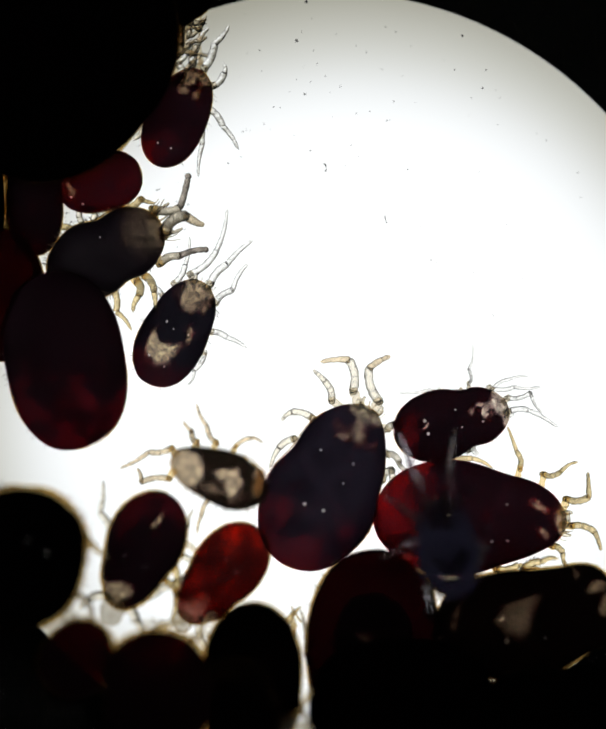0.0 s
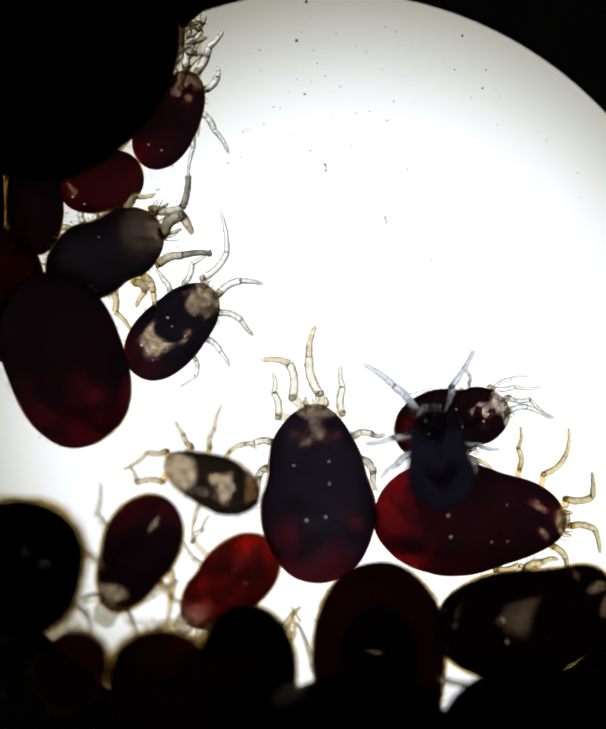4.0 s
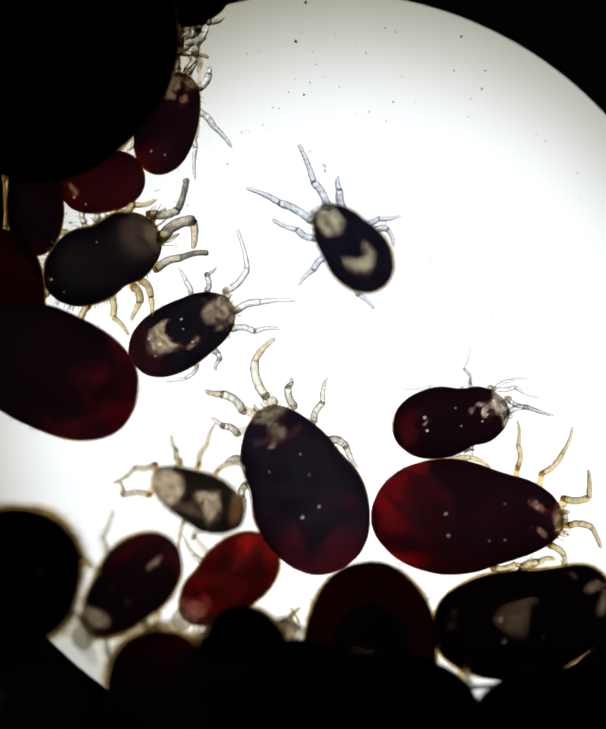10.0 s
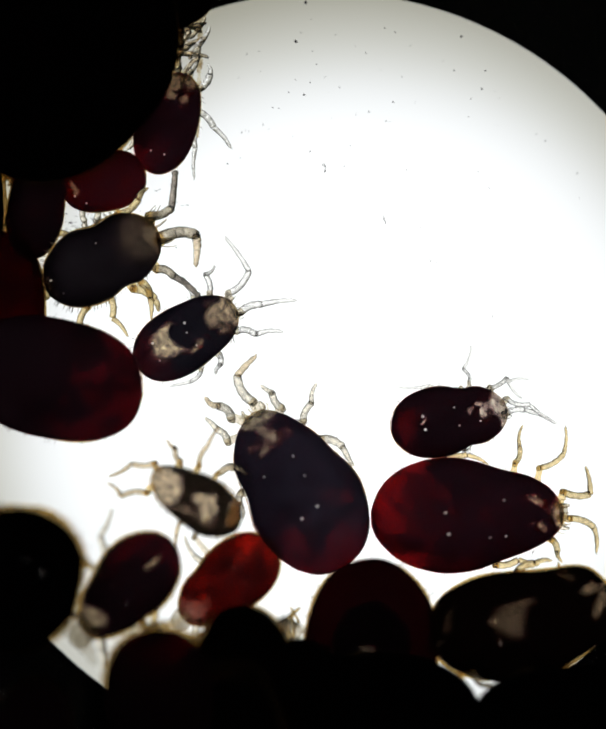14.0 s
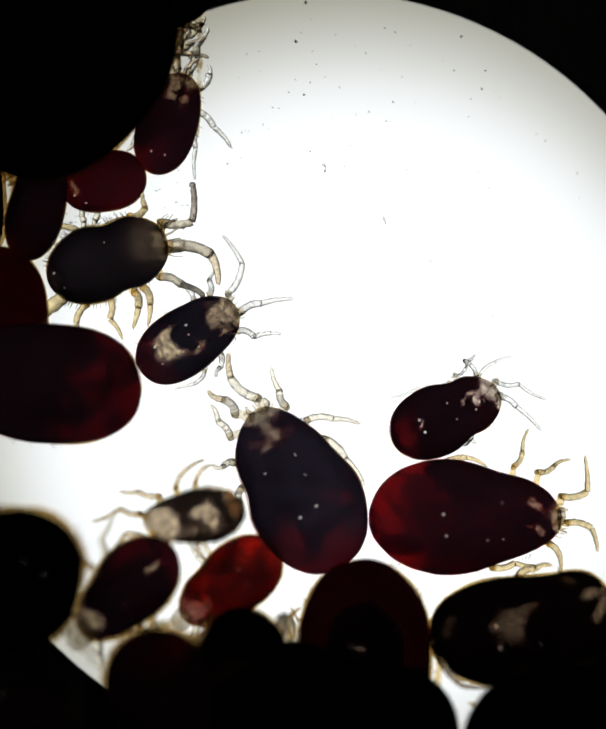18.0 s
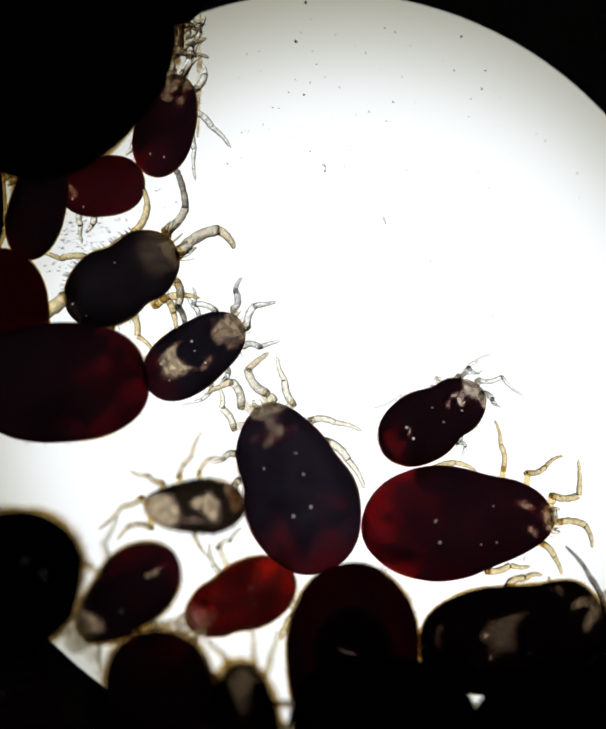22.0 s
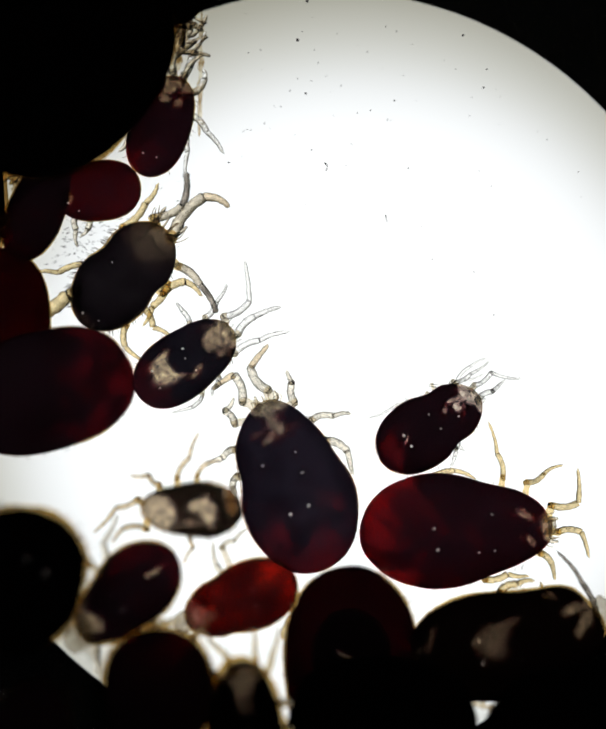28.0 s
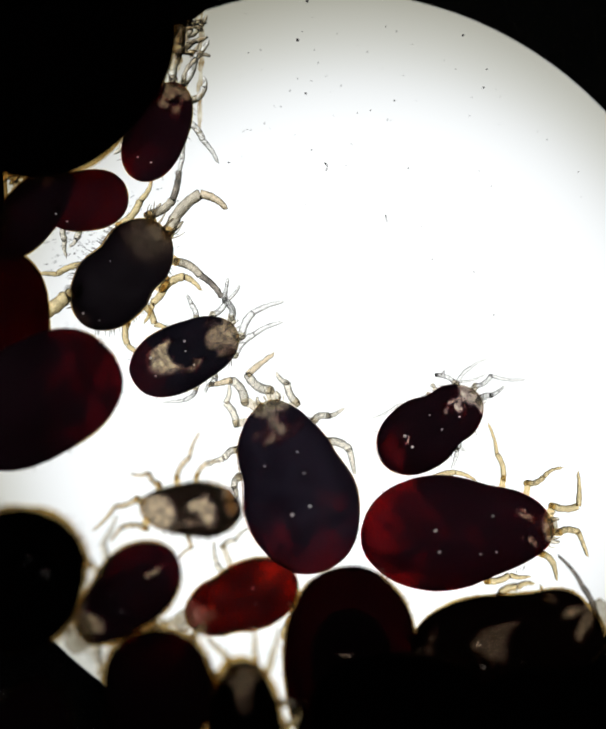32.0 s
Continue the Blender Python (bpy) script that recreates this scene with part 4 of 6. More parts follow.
def film(x0, y0, x1, y1, width, seed, mat=FILM, label="thin brown film with painted fringe and shade on the glass"):
    """A thin film with ragged edges, from one place on the glass to another."""
    bm = bmesh.new()
    a, b = Vector((x0, y0, 0)), Vector((x1, y1, 0))
    along = (b - a).normalized()
    side = Vector((-along.y, along.x, 0))
    rows = []
    for i in range(70):
        f = i / 69
        p = a + (b - a) * f
        swell = math.sin(math.pi * min(1, max(0, f))) ** 0.4 + 0.02
        edges = [width * swell * (0.5 + 0.5 * noise.noise(Vector((f * 9, k * 5 + seed, 0))) + 0.22 * noise.noise(Vector((f * 55, k * 5 + seed, 1)))) for k in (0, 1)]
        rows.append([bm.verts.new((p + side * w + Vector((0, 0, ground(p.x, p.y) + z))) * MM)
                     for w, z in ((-edges[0], 0.004), (-edges[0] * 0.6, 0.014), (0, 0.02), (edges[1] * 0.6, 0.014), (edges[1], 0.004))])
    for r, q in zip(rows, rows[1:]):
        for k in range(4):
            bm.faces.new((r[k], r[k + 1], q[k + 1], q[k]))
    tagged(mesh_object("dried_film", bm, mat), label, "film")


# The brown strips paint amber haze and a shaded band beside dark mites.
film(-1.66, 1.28, -1.60, 0.72, 0.07, 3.0)
film(-1.42, -1.28, -1.16, -1.70, 0.10, 5.0, CLOUDY, "cloudy grey film of shed skin on the glass")
film(-0.585, 2.02, -0.60, 1.30, 0.03, 9.0)
film(-0.66, 2.06, -0.74, 1.66, 0.07, 14.0)
film(-0.70, 2.0, -0.72, 1.72, 0.05, 21.0)
film(0.94, -1.92, 1.14, -1.98, 0.04, 31.0)
film(-0.98, -1.46, -0.66, -1.47, 0.045, 8.0, CLOUDY, "cloudy grey film of shed skin on the glass")


# ---- dust on the glass ----
def speck(x, y, r, seed, curl=0.0):
    """A grain of dust, or a curled fibre, that lies on the glass."""
    bm = bmesh.new()
    if curl:
        pts = [Vector((x + r * 3 * math.cos(a), y + r * 5 * math.sin(a), ground(x, y) + 0.006)) * MM for a in np.linspace(-0.6, curl * 0.55, 12)]
        pts = [p + noise.noise_vector(p / MM * 60) * 0.012 * MM for p in pts]
        tube(bm, pts, [(0.002 + 0.003 * (k % 5 == 1)) * MM for k in range(12)], 6)
    else:
        r *= 0.6
        bmesh.ops.create_icosphere(bm, subdivisions=2, radius=r * MM)
        for v in bm.verts:
            v.co *= 1 + 0.9 * noise.noise(v.co / (r * MM) * 1.3 + Vector((seed, 0, 0)))
            v.co.z *= 0.4
        bmesh.ops.translate(bm, verts=bm.verts, vec=(x * MM, y * MM, (ground(x, y) + r * 0.4) * MM))
    tagged(mesh_object("dust_speck", bm, DUST), "tiny dark speck of dust on clear glass", "dust", "dust on the glass")


def dust():
    rnd = random.Random(7)
    marks = ((0.02, 2.08, 0.014), (-0.036, 1.857, 0.014), (0.913, 1.885, 0.010), (1.05, 1.69, 0.008), (1.03, 1.584, 0.010), (0.01, 1.55, 0.010),
             (0.215, 1.595, 0.007), (0.52, 1.51, 0.007), (-0.43, 1.155, 0.008), (0.044, 1.227, 0.007), (0.87, 1.69, 0.006), (0.365, 1.79, 0.006),
             (0.735, 0.6, 0.006), (-0.225, 1.38, 0.006), (1.09, 0.28, 0.006), (0.6, 1.12, 0.006), (1.575, 1.1, 0.006), (0.48, 1.4, 0.006))
    for i, (x, y, r) in enumerate(marks):
        speck(x, y, r, i * 3.1)
    speck(0.105, 1.13, 0.009, 1, 1.2)
    speck(0.12, 1.15, 0.008, 5)
    speck(0.45, 0.84, 0.008, 1, 0.9)
    bm = bmesh.new()
    for _ in range(260):
        a, q = rnd.uniform(0.2, 2.6), rnd.uniform(0.9, 2.05)
        x, y = q * math.cos(a) * 0.9, q * math.sin(a)
        if x < -0.45 or rnd.random() > (y / 2.0) ** 2:
            continue
        r = rnd.uniform(0.0018, 0.0046)
        c = [bm.verts.new((Vector((x, y, 0.001)) + Vector((r * sx, r * sy, 0))) * MM) for sx, sy in ((1, 0), (0, 1.2), (-1, 0.2), (0.1, -1))]
        top = bm.verts.new(Vector((x, y, 0.001 + r)) * MM)
        for k in range(4):
            bm.faces.new((c[k], c[(k + 1) % 4], top))
        bm.faces.new(c[::-1])
    for x0, y0, n, w, h in ((-1.32, 0.62, 90, 0.25, 0.22), (-0.72, 0.72, 25, 0.3, 0.3), (-1.28, 0.78, 90, 0.3, 0.12), (-0.98, 0.9, 16, 0.24, 0.16)):
        for _ in range(n):
            x, y, r = x0 + rnd.gauss(0, w / 2), y0 + rnd.gauss(0, h / 2), rnd.uniform(0.002, 0.006)
            c = [bm.verts.new((Vector((x, y, 0.001)) + Vector((r * sx, r * sy, 0))) * MM) for sx, sy in ((2.6, 0.3), (0, 0.6), (-2.2, -0.2), (0.1, -0.5))]
            top = bm.verts.new(Vector((x, y, 0.001 + r)) * MM)
            for k in range(4):
                bm.faces.new((c[k], c[(k + 1) % 4], top))
            bm.faces.new(c[::-1])
    tagged(mesh_object("fine_dust", bm, DUST), "fine grey dust scattered on the glass", "dust", kind="stuff")


dust()


# ---- what moves ----
def motions():
    swing(centre_mite_leg_0[0], [(0, 36, -26), (1, -15, -0), (2, 18, -8), (3, 4, -0), (6, 4, -0), (7, 43, -0), (8, 25, -1), (9, 28, -23), (10, 27, -43), (11, 35, -56), (12, 17, -60), (13, 2, -60), (14, 13, -60), (17, 4, -60), (18, 9, -60), (19, 12, -60), (20, 18, -60), (21, -2, -43), (22, -0, -44), (23, 5, -45), (24, -6, -44), (25, -9, -29), (28, -1, -37), (29, 1, -39), (30, 8, -37), (31, 10, -46), (32, 12, -45)])
    swing(centre_mite_leg_0[1], [(0, 87, 2), (1, 46, -0), (2, 90, -0), (3, 79, -0), (6, 76, 12), (7, 33, 16), (8, 37, 29), (9, 66, 72), (10, 113, 72), (10.33, 153, 75), (10.67, 194, 79), (11, 235, 82), (11.5, 189, 74), (12, 144, 65), (13, 140, 60), (14, 161, 60), (17, 138, 60), (18, 140, 62), (19, 127, 63), (20, 128, 60), (21, 103, 21), (22, 93, -3), (23, 97, 9), (24, 140, 23), (25, 141, 45), (28, 121, 14), (29, 106, 1), (30, 103, 28), (31, 106, 32), (32, 106, 34)])
    swing(centre_mite_leg_1[0], [(0, 46, -26), (1, 3, -53), (2, -4, -42), (3, 4, -0), (6, 26, -2), (7, 13, -0), (8, 5, -0), (9, -2, -18), (10, -7, -16), (11, 26, -30), (12, 25, -32), (13, 18, -35), (14, 1, -38), (17, 25, -28), (18, 26, -28), (19, 31, -23), (20, 33, -32), (21, 18, -44), (22, 18, -41), (23, 13, -41), (24, 8, -35), (25, -35, -0), (28, 19, -43), (29, 35, -51), (30, 48, -53), (31, 25, -36), (32, 38, -46)])
    swing(centre_mite_leg_1[1], [(0, -103, 43), (1, -105, 44), (2, -60, 24), (3, -33, 23), (6, -24, 7), (7, -29, 23), (8, -38, 25), (9, -67, 38), (10, -67, 33), (11, -70, 48), (12, -69, 44), (13, -94, 40), (14, -102, 35), (17, -76, 54), (18, -79, 56), (19, -74, 49), (20, -79, 49), (21, -119, 30), (22, -117, 28), (23, -114, 31), (24, -93, 46), (25, -57, -0), (28, -105, 33), (29, -127, 11), (30, -147, 19), (31, -97, -5), (32, -102, -12)])
    swing(centre_mite_leg_2[0], [(0, 48, -36), (1, 39, -0), (2, 4, -50), (3, 9, -0), (6, 9, -0), (7, 19, -30), (8, 6, -20), (9, 16, -0), (10, 40, -51), (11, 27, -48), (12, 29, -43), (13, 14, -34), (14, 10, -47), (17, 10, -34), (18, 11, -36), (19, 15, -41), (20, 23, -40), (21, 8, -2), (22, 11, -21), (23, 4, -37), (24, 12, -51), (25, 14, -49), (28, 20, -48), (29, 13, -43), (30, 17, -60), (31, 7, -21), (32, 9, -17)])
    swing(centre_mite_leg_2[1], [(0, 56, 65), (1, 21, 54), (1.5, -12, 63), (2, -45, 71), (2.5, -29, 36), (3, -14, -0), (6, -7, -0), (6.5, -16, 34), (7, -25, 69), (8, -21, 63), (8.5, -8, 31), (9, 4, -0), (9.33, -41, 27), (9.67, -86, 53), (10, -131, 80), (10.33, -91, 74), (10.67, -51, 69), (11, -11, 63), (11.5, -43, 75), (12, -75, 87), (13, -56, 89), (13.5, -12, 85), (14, 32, 82), (17, -22, 54), (18, -27, 57), (19, -18, 51), (20, -33, 35), (21, -17, 2), (22, -30, 23), (23, -60, 56), (24, -51, 42), (25, -80, 63), (28, -113, 33), (29, -102, 40), (30, -140, 32), (30.5, -93, 39), (31, -47, 45), (32, -39, 14)])
    swing(centre_mite_leg_3[0], [(0, -44, -59), (1, -44, -59), (2, 2, -0), (3, 8, -0), (6, -34, -0), (7, -33, -36), (8, -28, -20), (9, -17, -39), (10, -7, -42), (11, 15, -18), (12, 12, -0), (13, -9, -52), (14, 3, -47), (17, 6, -34), (18, -4, -50), (19, -3, -42), (20, -3, -37), (21, -4, -15), (22, -1, -16), (23, -7, -37), (24, -26, -31), (25, -9, -26), (28, -10, -42), (29, -4, -48), (30, 2, -38), (31, 6, -22), (32, 8, -33)])
    swing(centre_mite_leg_3[1], [(0, 174, 60), (1, 174, 60), (1.33, 117, 47), (1.67, 59, 34), (2, 1, 21), (3, 12, 12), (6, -41, 56), (7, -67, 32), (8, -98, 72), (9, -146, 57), (10, -155, 63), (10.33, -97, 56), (10.67, -40, 48), (11, 17, 41), (12, 22, -0), (12.33, 76, 19), (12.67, 130, 39), (13, 184, 58), (14, 140, 69), (15, 96, 67), (16, 52, 65), (17, 8, 63), (18, -4, 50), (19, 2, 42), (20, 3, 37), (21, 2, 26), (22, -0, 16), (22.5, 20, 49), (23, 41, 82), (23.33, -16, 72), (23.67, -74, 62), (24, -132, 52), (24.5, -173, 68), (25, -213, 84), (28, -219, 75), (29, -205, 79), (30, -262, 73), (31, -284, 78), (32, -284, 76)])
    swing(centre_mite_leg_4[0], [(0, 103, -0), (1, 70, -0), (2, 89, -0), (3, 93, -33), (6, 93, -47), (7, 88, -54), (8, 82, -28), (9, 98, -41), (10, 82, -58), (11, 78, -59), (14, 78, -60), (22, 93, -55), (24, 109, -48), (25, 110, -44), (28, 110, -48), (32, 110, -48)])
    swing(centre_mite_leg_4[1], [(0, 55, 43), (1, -4, -0), (2, -2, 28), (3, 6, 33), (6, 18, 82), (7, 64, 87), (8, 8, 28), (8.33, 67, 45), (8.67, 126, 63), (9, 186, 81), (10, 169, 63), (11, 162, 68), (14, 172, 57), (22, 193, 77), (24, 239, 76), (24.5, 286, 66), (25, 333, 57), (28, 340, 46), (32, 340, 46)])
    swing(centre_mite_leg_5[0], [(0, -99, -59), (2, -99, -59), (3, -92, -52), (6, -79, -47), (7, -67, -60), (8, -115, -35), (8.5, -84, -40), (9, -53, -45), (10, -51, -42), (11, -66, -37), (11.5, -97, -18), (12, -129, -0), (12.5, -78, -26), (13, -28, -53), (14, -55, -41), (15.5, -85, -21), (17, -116, -0), (18, -115, -0), (19, -117, -0), (20, -120, -4), (21, -120, -23), (22, -116, -28), (23, -113, -38), (24, -113, -38), (25, -89, -48), (28, -99, -38), (29, -100, -47), (30, -87, -49), (31, -90, -50), (32, -92, -57)])
    swing(centre_mite_leg_5[1], [(0, -173, 61), (2, -173, 61), (3, -177, 64), (6, -131, 82), (7, -168, 61), (7.33, -120, 61), (7.67, -72, 61), (8, -24, 61), (8.5, 18, 70), (9, 60, 79), (10, 38, 63), (10.5, -2, 76), (11, -43, 90), (11.5, -21, 45), (12, 0, -0), (12.33, -56, 23), (12.67, -112, 46), (13, -168, 69), (13.5, -228, 75), (14, -288, 80), (15.5, -327, 47), (17, -366, 14), (18, -372, 11), (19, -371, 24), (20, -367, 4), (21, -366, 23), (22, -372, 27), (23, -376, 47), (24, -373, 68), (24.33, -418, 72), (24.67, -462, 76), (25, -507, 81), (26, -461, 83), (27, -414, 86), (28, -368, 89), (28.33, -321, 88), (28.67, -275, 87), (29, -228, 87), (29.5, -193, 80), (30, -158, 74), (31, -181, 79), (32, -196, 68)])
    swing(centre_mite_leg_6[0], [(0, 150, -0), (1, 154, -15), (2, 154, -45), (3, 141, -52), (32, 141, -52)])
    swing(centre_mite_leg_6[1], [(0, 34, -0), (1, 35, 53), (1.5, 65, 60), (2, 95, 67), (3, 134, 69), (32, 134, 69)])
    swing(centre_mite_leg_7[0], [(0, -16, -60), (1, -16, -60), (1.5, -62, -60), (2, -108, -60), (3, -140, -53), (6, -130, -57), (7, -140, -49), (8, -148, -37), (9, -152, -36), (10, -135, -53), (11, -141, -42), (12, -144, -30), (13, -159, -20), (14, -140, -38), (17, -158, -0), (18, -160, -0), (19, -157, -0), (20, -152, -0), (21, -148, -20), (22, -151, -10), (23, -150, -29), (24, -140, -25), (25, -147, -17), (28, -134, -36), (29, -133, -35), (30, -123, -43), (31, -130, -43), (32, -128, -38)])
    swing(centre_mite_leg_7[1], [(0, -153, -8), (1, -153, -8), (2, -150, 41), (3, -138, 62), (6, -139, 55), (7, -120, 65), (8, -67, 71), (9, -27, 48), (9.5, -70, 53), (10, -113, 57), (11, -96, 65), (12, -64, 61), (13, -15, 20), (13.5, -57, 42), (14, -98, 64), (15.5, -57, 32), (17, -17, -0), (18, -11, -0), (19, -13, -0), (20, -19, -0), (21, -26, 18), (22, -19, 15), (23, -20, 34), (24, -53, 59), (25, -31, 40), (26.5, -63, 48), (28, -95, 56), (29, -97, 54), (30, -133, 51), (31, -98, 52), (32, -97, 50)])
    walk(centre_mite["root"], path([(0, 0.14, -0.696, 61.3), (0.5, 0.132, -0.705, 66.8), (1, 0.122, -0.704, 73.2), (1.5, 0.112, -0.699, 78.4), (2, 0.105, -0.705, 82.2), (3, 0.096, -0.729, 87.6), (3.5, 0.091, -0.739, 89.3), (5.5, 0.059, -0.727, 97.8), (6.5, 0.043, -0.727, 102.2), (7.5, 0.023, -0.722, 106.8), (8.5, 0.011, -0.717, 110.2), (9.5, 0, -0.705, 113.2), (11.5, -0.005, -0.72, 116.2), (13.5, -0.021, -0.718, 120.1), (16.5, -0.025, -0.706, 119.4), (17, -0.023, -0.708, 117.4), (18.5, -0.023, -0.709, 116.8), (19.5, -0.022, -0.71, 114.2), (20, -0.021, -0.707, 112.8), (20.5, -0.024, -0.704, 111.8), (21.5, -0.038, -0.703, 110.8), (22.5, -0.042, -0.7, 109.6), (23.5, -0.044, -0.695, 109.3), (24, -0.047, -0.693, 108.2), (24.5, -0.05, -0.695, 107.1), (25.5, -0.051, -0.702, 108.1), (27.5, -0.052, -0.698, 108.5), (28, -0.051, -0.692, 107.9), (31.5, -0.042, -0.694, 107.6), (32, -0.042, -0.695, 107.6)]))
    swing(wide_mite_leg_0[0], [(0, 106, -46), (3, 98, -36), (7, 100, -37), (10, 93, -27), (13, 84, -43), (17, 57, -52), (18, 64, -47), (19, 64, -34), (19.5, 94, -29), (20, 125, -23), (21, 94, -0), (22, 96, -18), (23, 97, -0), (24, 99, -28), (25, 101, -15), (28, 104, -13), (32, 104, -0)])
    swing(wide_mite_leg_0[1], [(0, 40, 82), (1.5, -7, 81), (3, -54, 79), (7, -62, 79), (8.5, -31, 73), (10, 0, 66), (11.5, 48, 77), (13, 96, 88), (17, 144, 70), (18, 108, 81), (19, 87, 79), (19.5, 38, 70), (20, -11, 61), (21, 9, 39), (22, 6, 55), (23, 3, 35), (24, 8, 28), (25, 6, 26), (28, 0, 13), (32, -0, -0)])
    swing(wide_mite_leg_1[0], [(0, 9, -55), (3, 42, -0), (7, 42, -12), (10, 47, -0), (13, 38, -0), (17, 12, -51), (18, 23, -53), (19, 22, -49), (20, 17, -52), (21, 24, -54), (22, 18, -48), (23, 31, -49), (24, 20, -54), (25, 24, -50), (28, 25, -50), (32, 19, -54)])
    swing(wide_mite_leg_1[1], [(0, 126, 68), (1.5, 90, 40), (3, 53, 13), (7, 35, 10), (10, 24, -0), (13, 28, -0), (14.33, 72, 23), (15.67, 117, 47), (17, 161, 70), (18, 179, 72), (19, 176, 77), (20, 147, 77), (21, 182, 78), (22, 123, 80), (22.5, 178, 83), (23, 234, 86), (23.5, 184, 83), (24, 134, 81), (25, 117, 86), (28, 174, 86), (32, 148, 81)])
    swing(wide_mite_leg_2[0], [(0, 8, -38), (3, 7, -24), (7, 10, -20), (10, 6, -30), (13, -10, -21), (17, 28, -0), (18, 12, -23), (19, 12, -21), (20, 10, -16), (21, 1, -0), (22, -1, -23), (23, 5, -4), (24, 0, -0), (25, 2, -13), (28, 5, -17), (32, -2, -23)])
    swing(wide_mite_leg_2[1], [(0, 121, 37), (3, 110, 43), (7, 104, 45), (10, 110, 35), (13, 116, 33), (17, 89, 21), (18, 84, 3), (19, 83, 3), (20, 84, 2), (21, 90, 3), (22, 94, 11), (23, 85, 12), (24, 90, 19), (25, 91, 19), (28, 91, 20), (32, 98, 17)])
    swing(wide_mite_leg_3[0], [(0, -12, -26), (3, -8, -25), (7, -4, -32), (10, -2, -32), (13, -21, -0), (17, -12, -12), (18, -11, -18), (19, -10, -0), (20, -17, -29), (21, -5, -25), (22, -10, -0), (23, -1, -18), (24, -6, -17), (28, -1, -29), (32, -1, -45)])
    swing(wide_mite_leg_3[1], [(0, -80, 50), (3, -80, 33), (7, -83, 29), (10, -81, 39), (13, -62, 4), (17, -75, 28), (18, -70, 29), (19, -63, 21), (20, -76, 39), (21, -82, 27), (22, -64, 27), (23, -82, 21), (24, -72, 6), (28, -75, 8), (32, -75, 14)])
    swing(wide_mite_leg_4[0], [(0, -29, -50), (3, -39, -0), (7, -43, -14), (10, -32, -19), (13, -65, -40), (17, -55, -37), (18, -46, -25), (19, -46, -26), (20, -78, -39), (21, -43, -0), (22, -50, -11), (23, -47, -33), (24, -51, -23), (25, -39, -0), (28, -44, -28), (32, -44, -28)])
    swing(wide_mite_leg_4[1], [(0, -96, 53), (3, -48, 35), (7, -39, 45), (10, -64, 46), (11.5, -123, 64), (13, -182, 83), (17, -129, 80), (17.5, -91, 67), (18, -52, 54), (19, -51, 54), (20, -58, 64), (20.5, -28, 32), (21, 1, -0), (22, -19, 26), (23, -17, 31), (24, -23, 21), (25, -33, 29), (28, -56, 54), (32, -56, 54)])
    walk(wide_mite["root"], path([(0, 0.958, -0.881, -3), (6, 0.957, -0.884, -2.7), (7.5, 0.948, -0.878, -2.9), (10, 0.945, -0.876, -3.2), (11.5, 0.947, -0.866, -1.8), (13.5, 0.944, -0.863, -0.5), (14.5, 0.944, -0.864, -0.8), (16.5, 0.936, -0.862, 0.1), (17.5, 0.932, -0.876, -1.3), (18.5, 0.931, -0.875, -2.1), (19, 0.927, -0.879, -1.4), (20, 0.917, -0.894, 1.5), (21.5, 0.893, -0.9, 1.6), (22.5, 0.886, -0.911, 1.3), (23.5, 0.882, -0.918, 0.7), (24.5, 0.873, -0.932, 0.7), (25.5, 0.876, -0.944, 1.8), (28, 0.879, -0.951, 0.5), (31.5, 0.886, -0.961, 0.9), (32, 0.886, -0.961, 1.3)]))
    swing(upper_mite_leg_0[0], [(0, -13, -0), (10, -9, -0), (13.5, 17, -30), (17, 43, -60), (17.5, 74, -50), (18, 105, -41), (19, 94, -60), (19.5, 54, -60), (20, 14, -60), (21, 23, -60), (23, -4, -51), (24, 31, -60), (25, 8, -38), (28, -9, -39), (29.33, 35, -38), (30.67, 79, -38), (32, 123, -37)])
    swing(upper_mite_leg_0[1], [(0, -1, 4), (10, -27, -0), (12.33, -68, 10), (14.67, -108, 20), (17, -149, 31), (18, -143, 35), (18.5, -129, -1), (19, -115, -36), (19.5, -93, -3), (20, -71, 29), (21, -113, 30), (23, -153, 43), (24, -146, 19), (24.33, -95, 37), (24.67, -44, 56), (25, 7, 74), (28, 24, 72), (29.33, 83, 60), (30.67, 141, 48), (32, 200, 36)])
    swing(upper_mite_leg_1[0], [(0, -2, -33), (10, -34, -42), (17, -19, -28), (18, -33, -34), (19, -45, -0), (20, -34, -0), (21, -37, -13), (22, -23, -32), (23, 15, -45), (24, 5, -32), (25, 2, -30), (28, 3, -40), (32, -1, -47)])
    swing(upper_mite_leg_1[1], [(0, -108, 46), (3.33, -66, 56), (6.67, -25, 66), (10, 17, 76), (17, -40, 31), (18, -37, 57), (19, -21, 18), (20, -32, 16), (21, -53, 48), (22, -77, 50), (23, -71, 18), (24, -44, 24), (25, -84, 47), (28, -78, 47), (32, -64, 46)])
    swing(upper_mite_leg_2[0], [(0, -7, -8), (10, 10, -25), (17, -35, -10), (18, -57, -0), (19, -69, -0), (19.5, -29, -28), (20, 12, -57), (20.5, -23, -55), (21, -58, -54), (22, -57, -60), (23, -9, -60), (24, -7, -60), (25, -45, -60), (28, -4, -39), (32, -12, -54)])
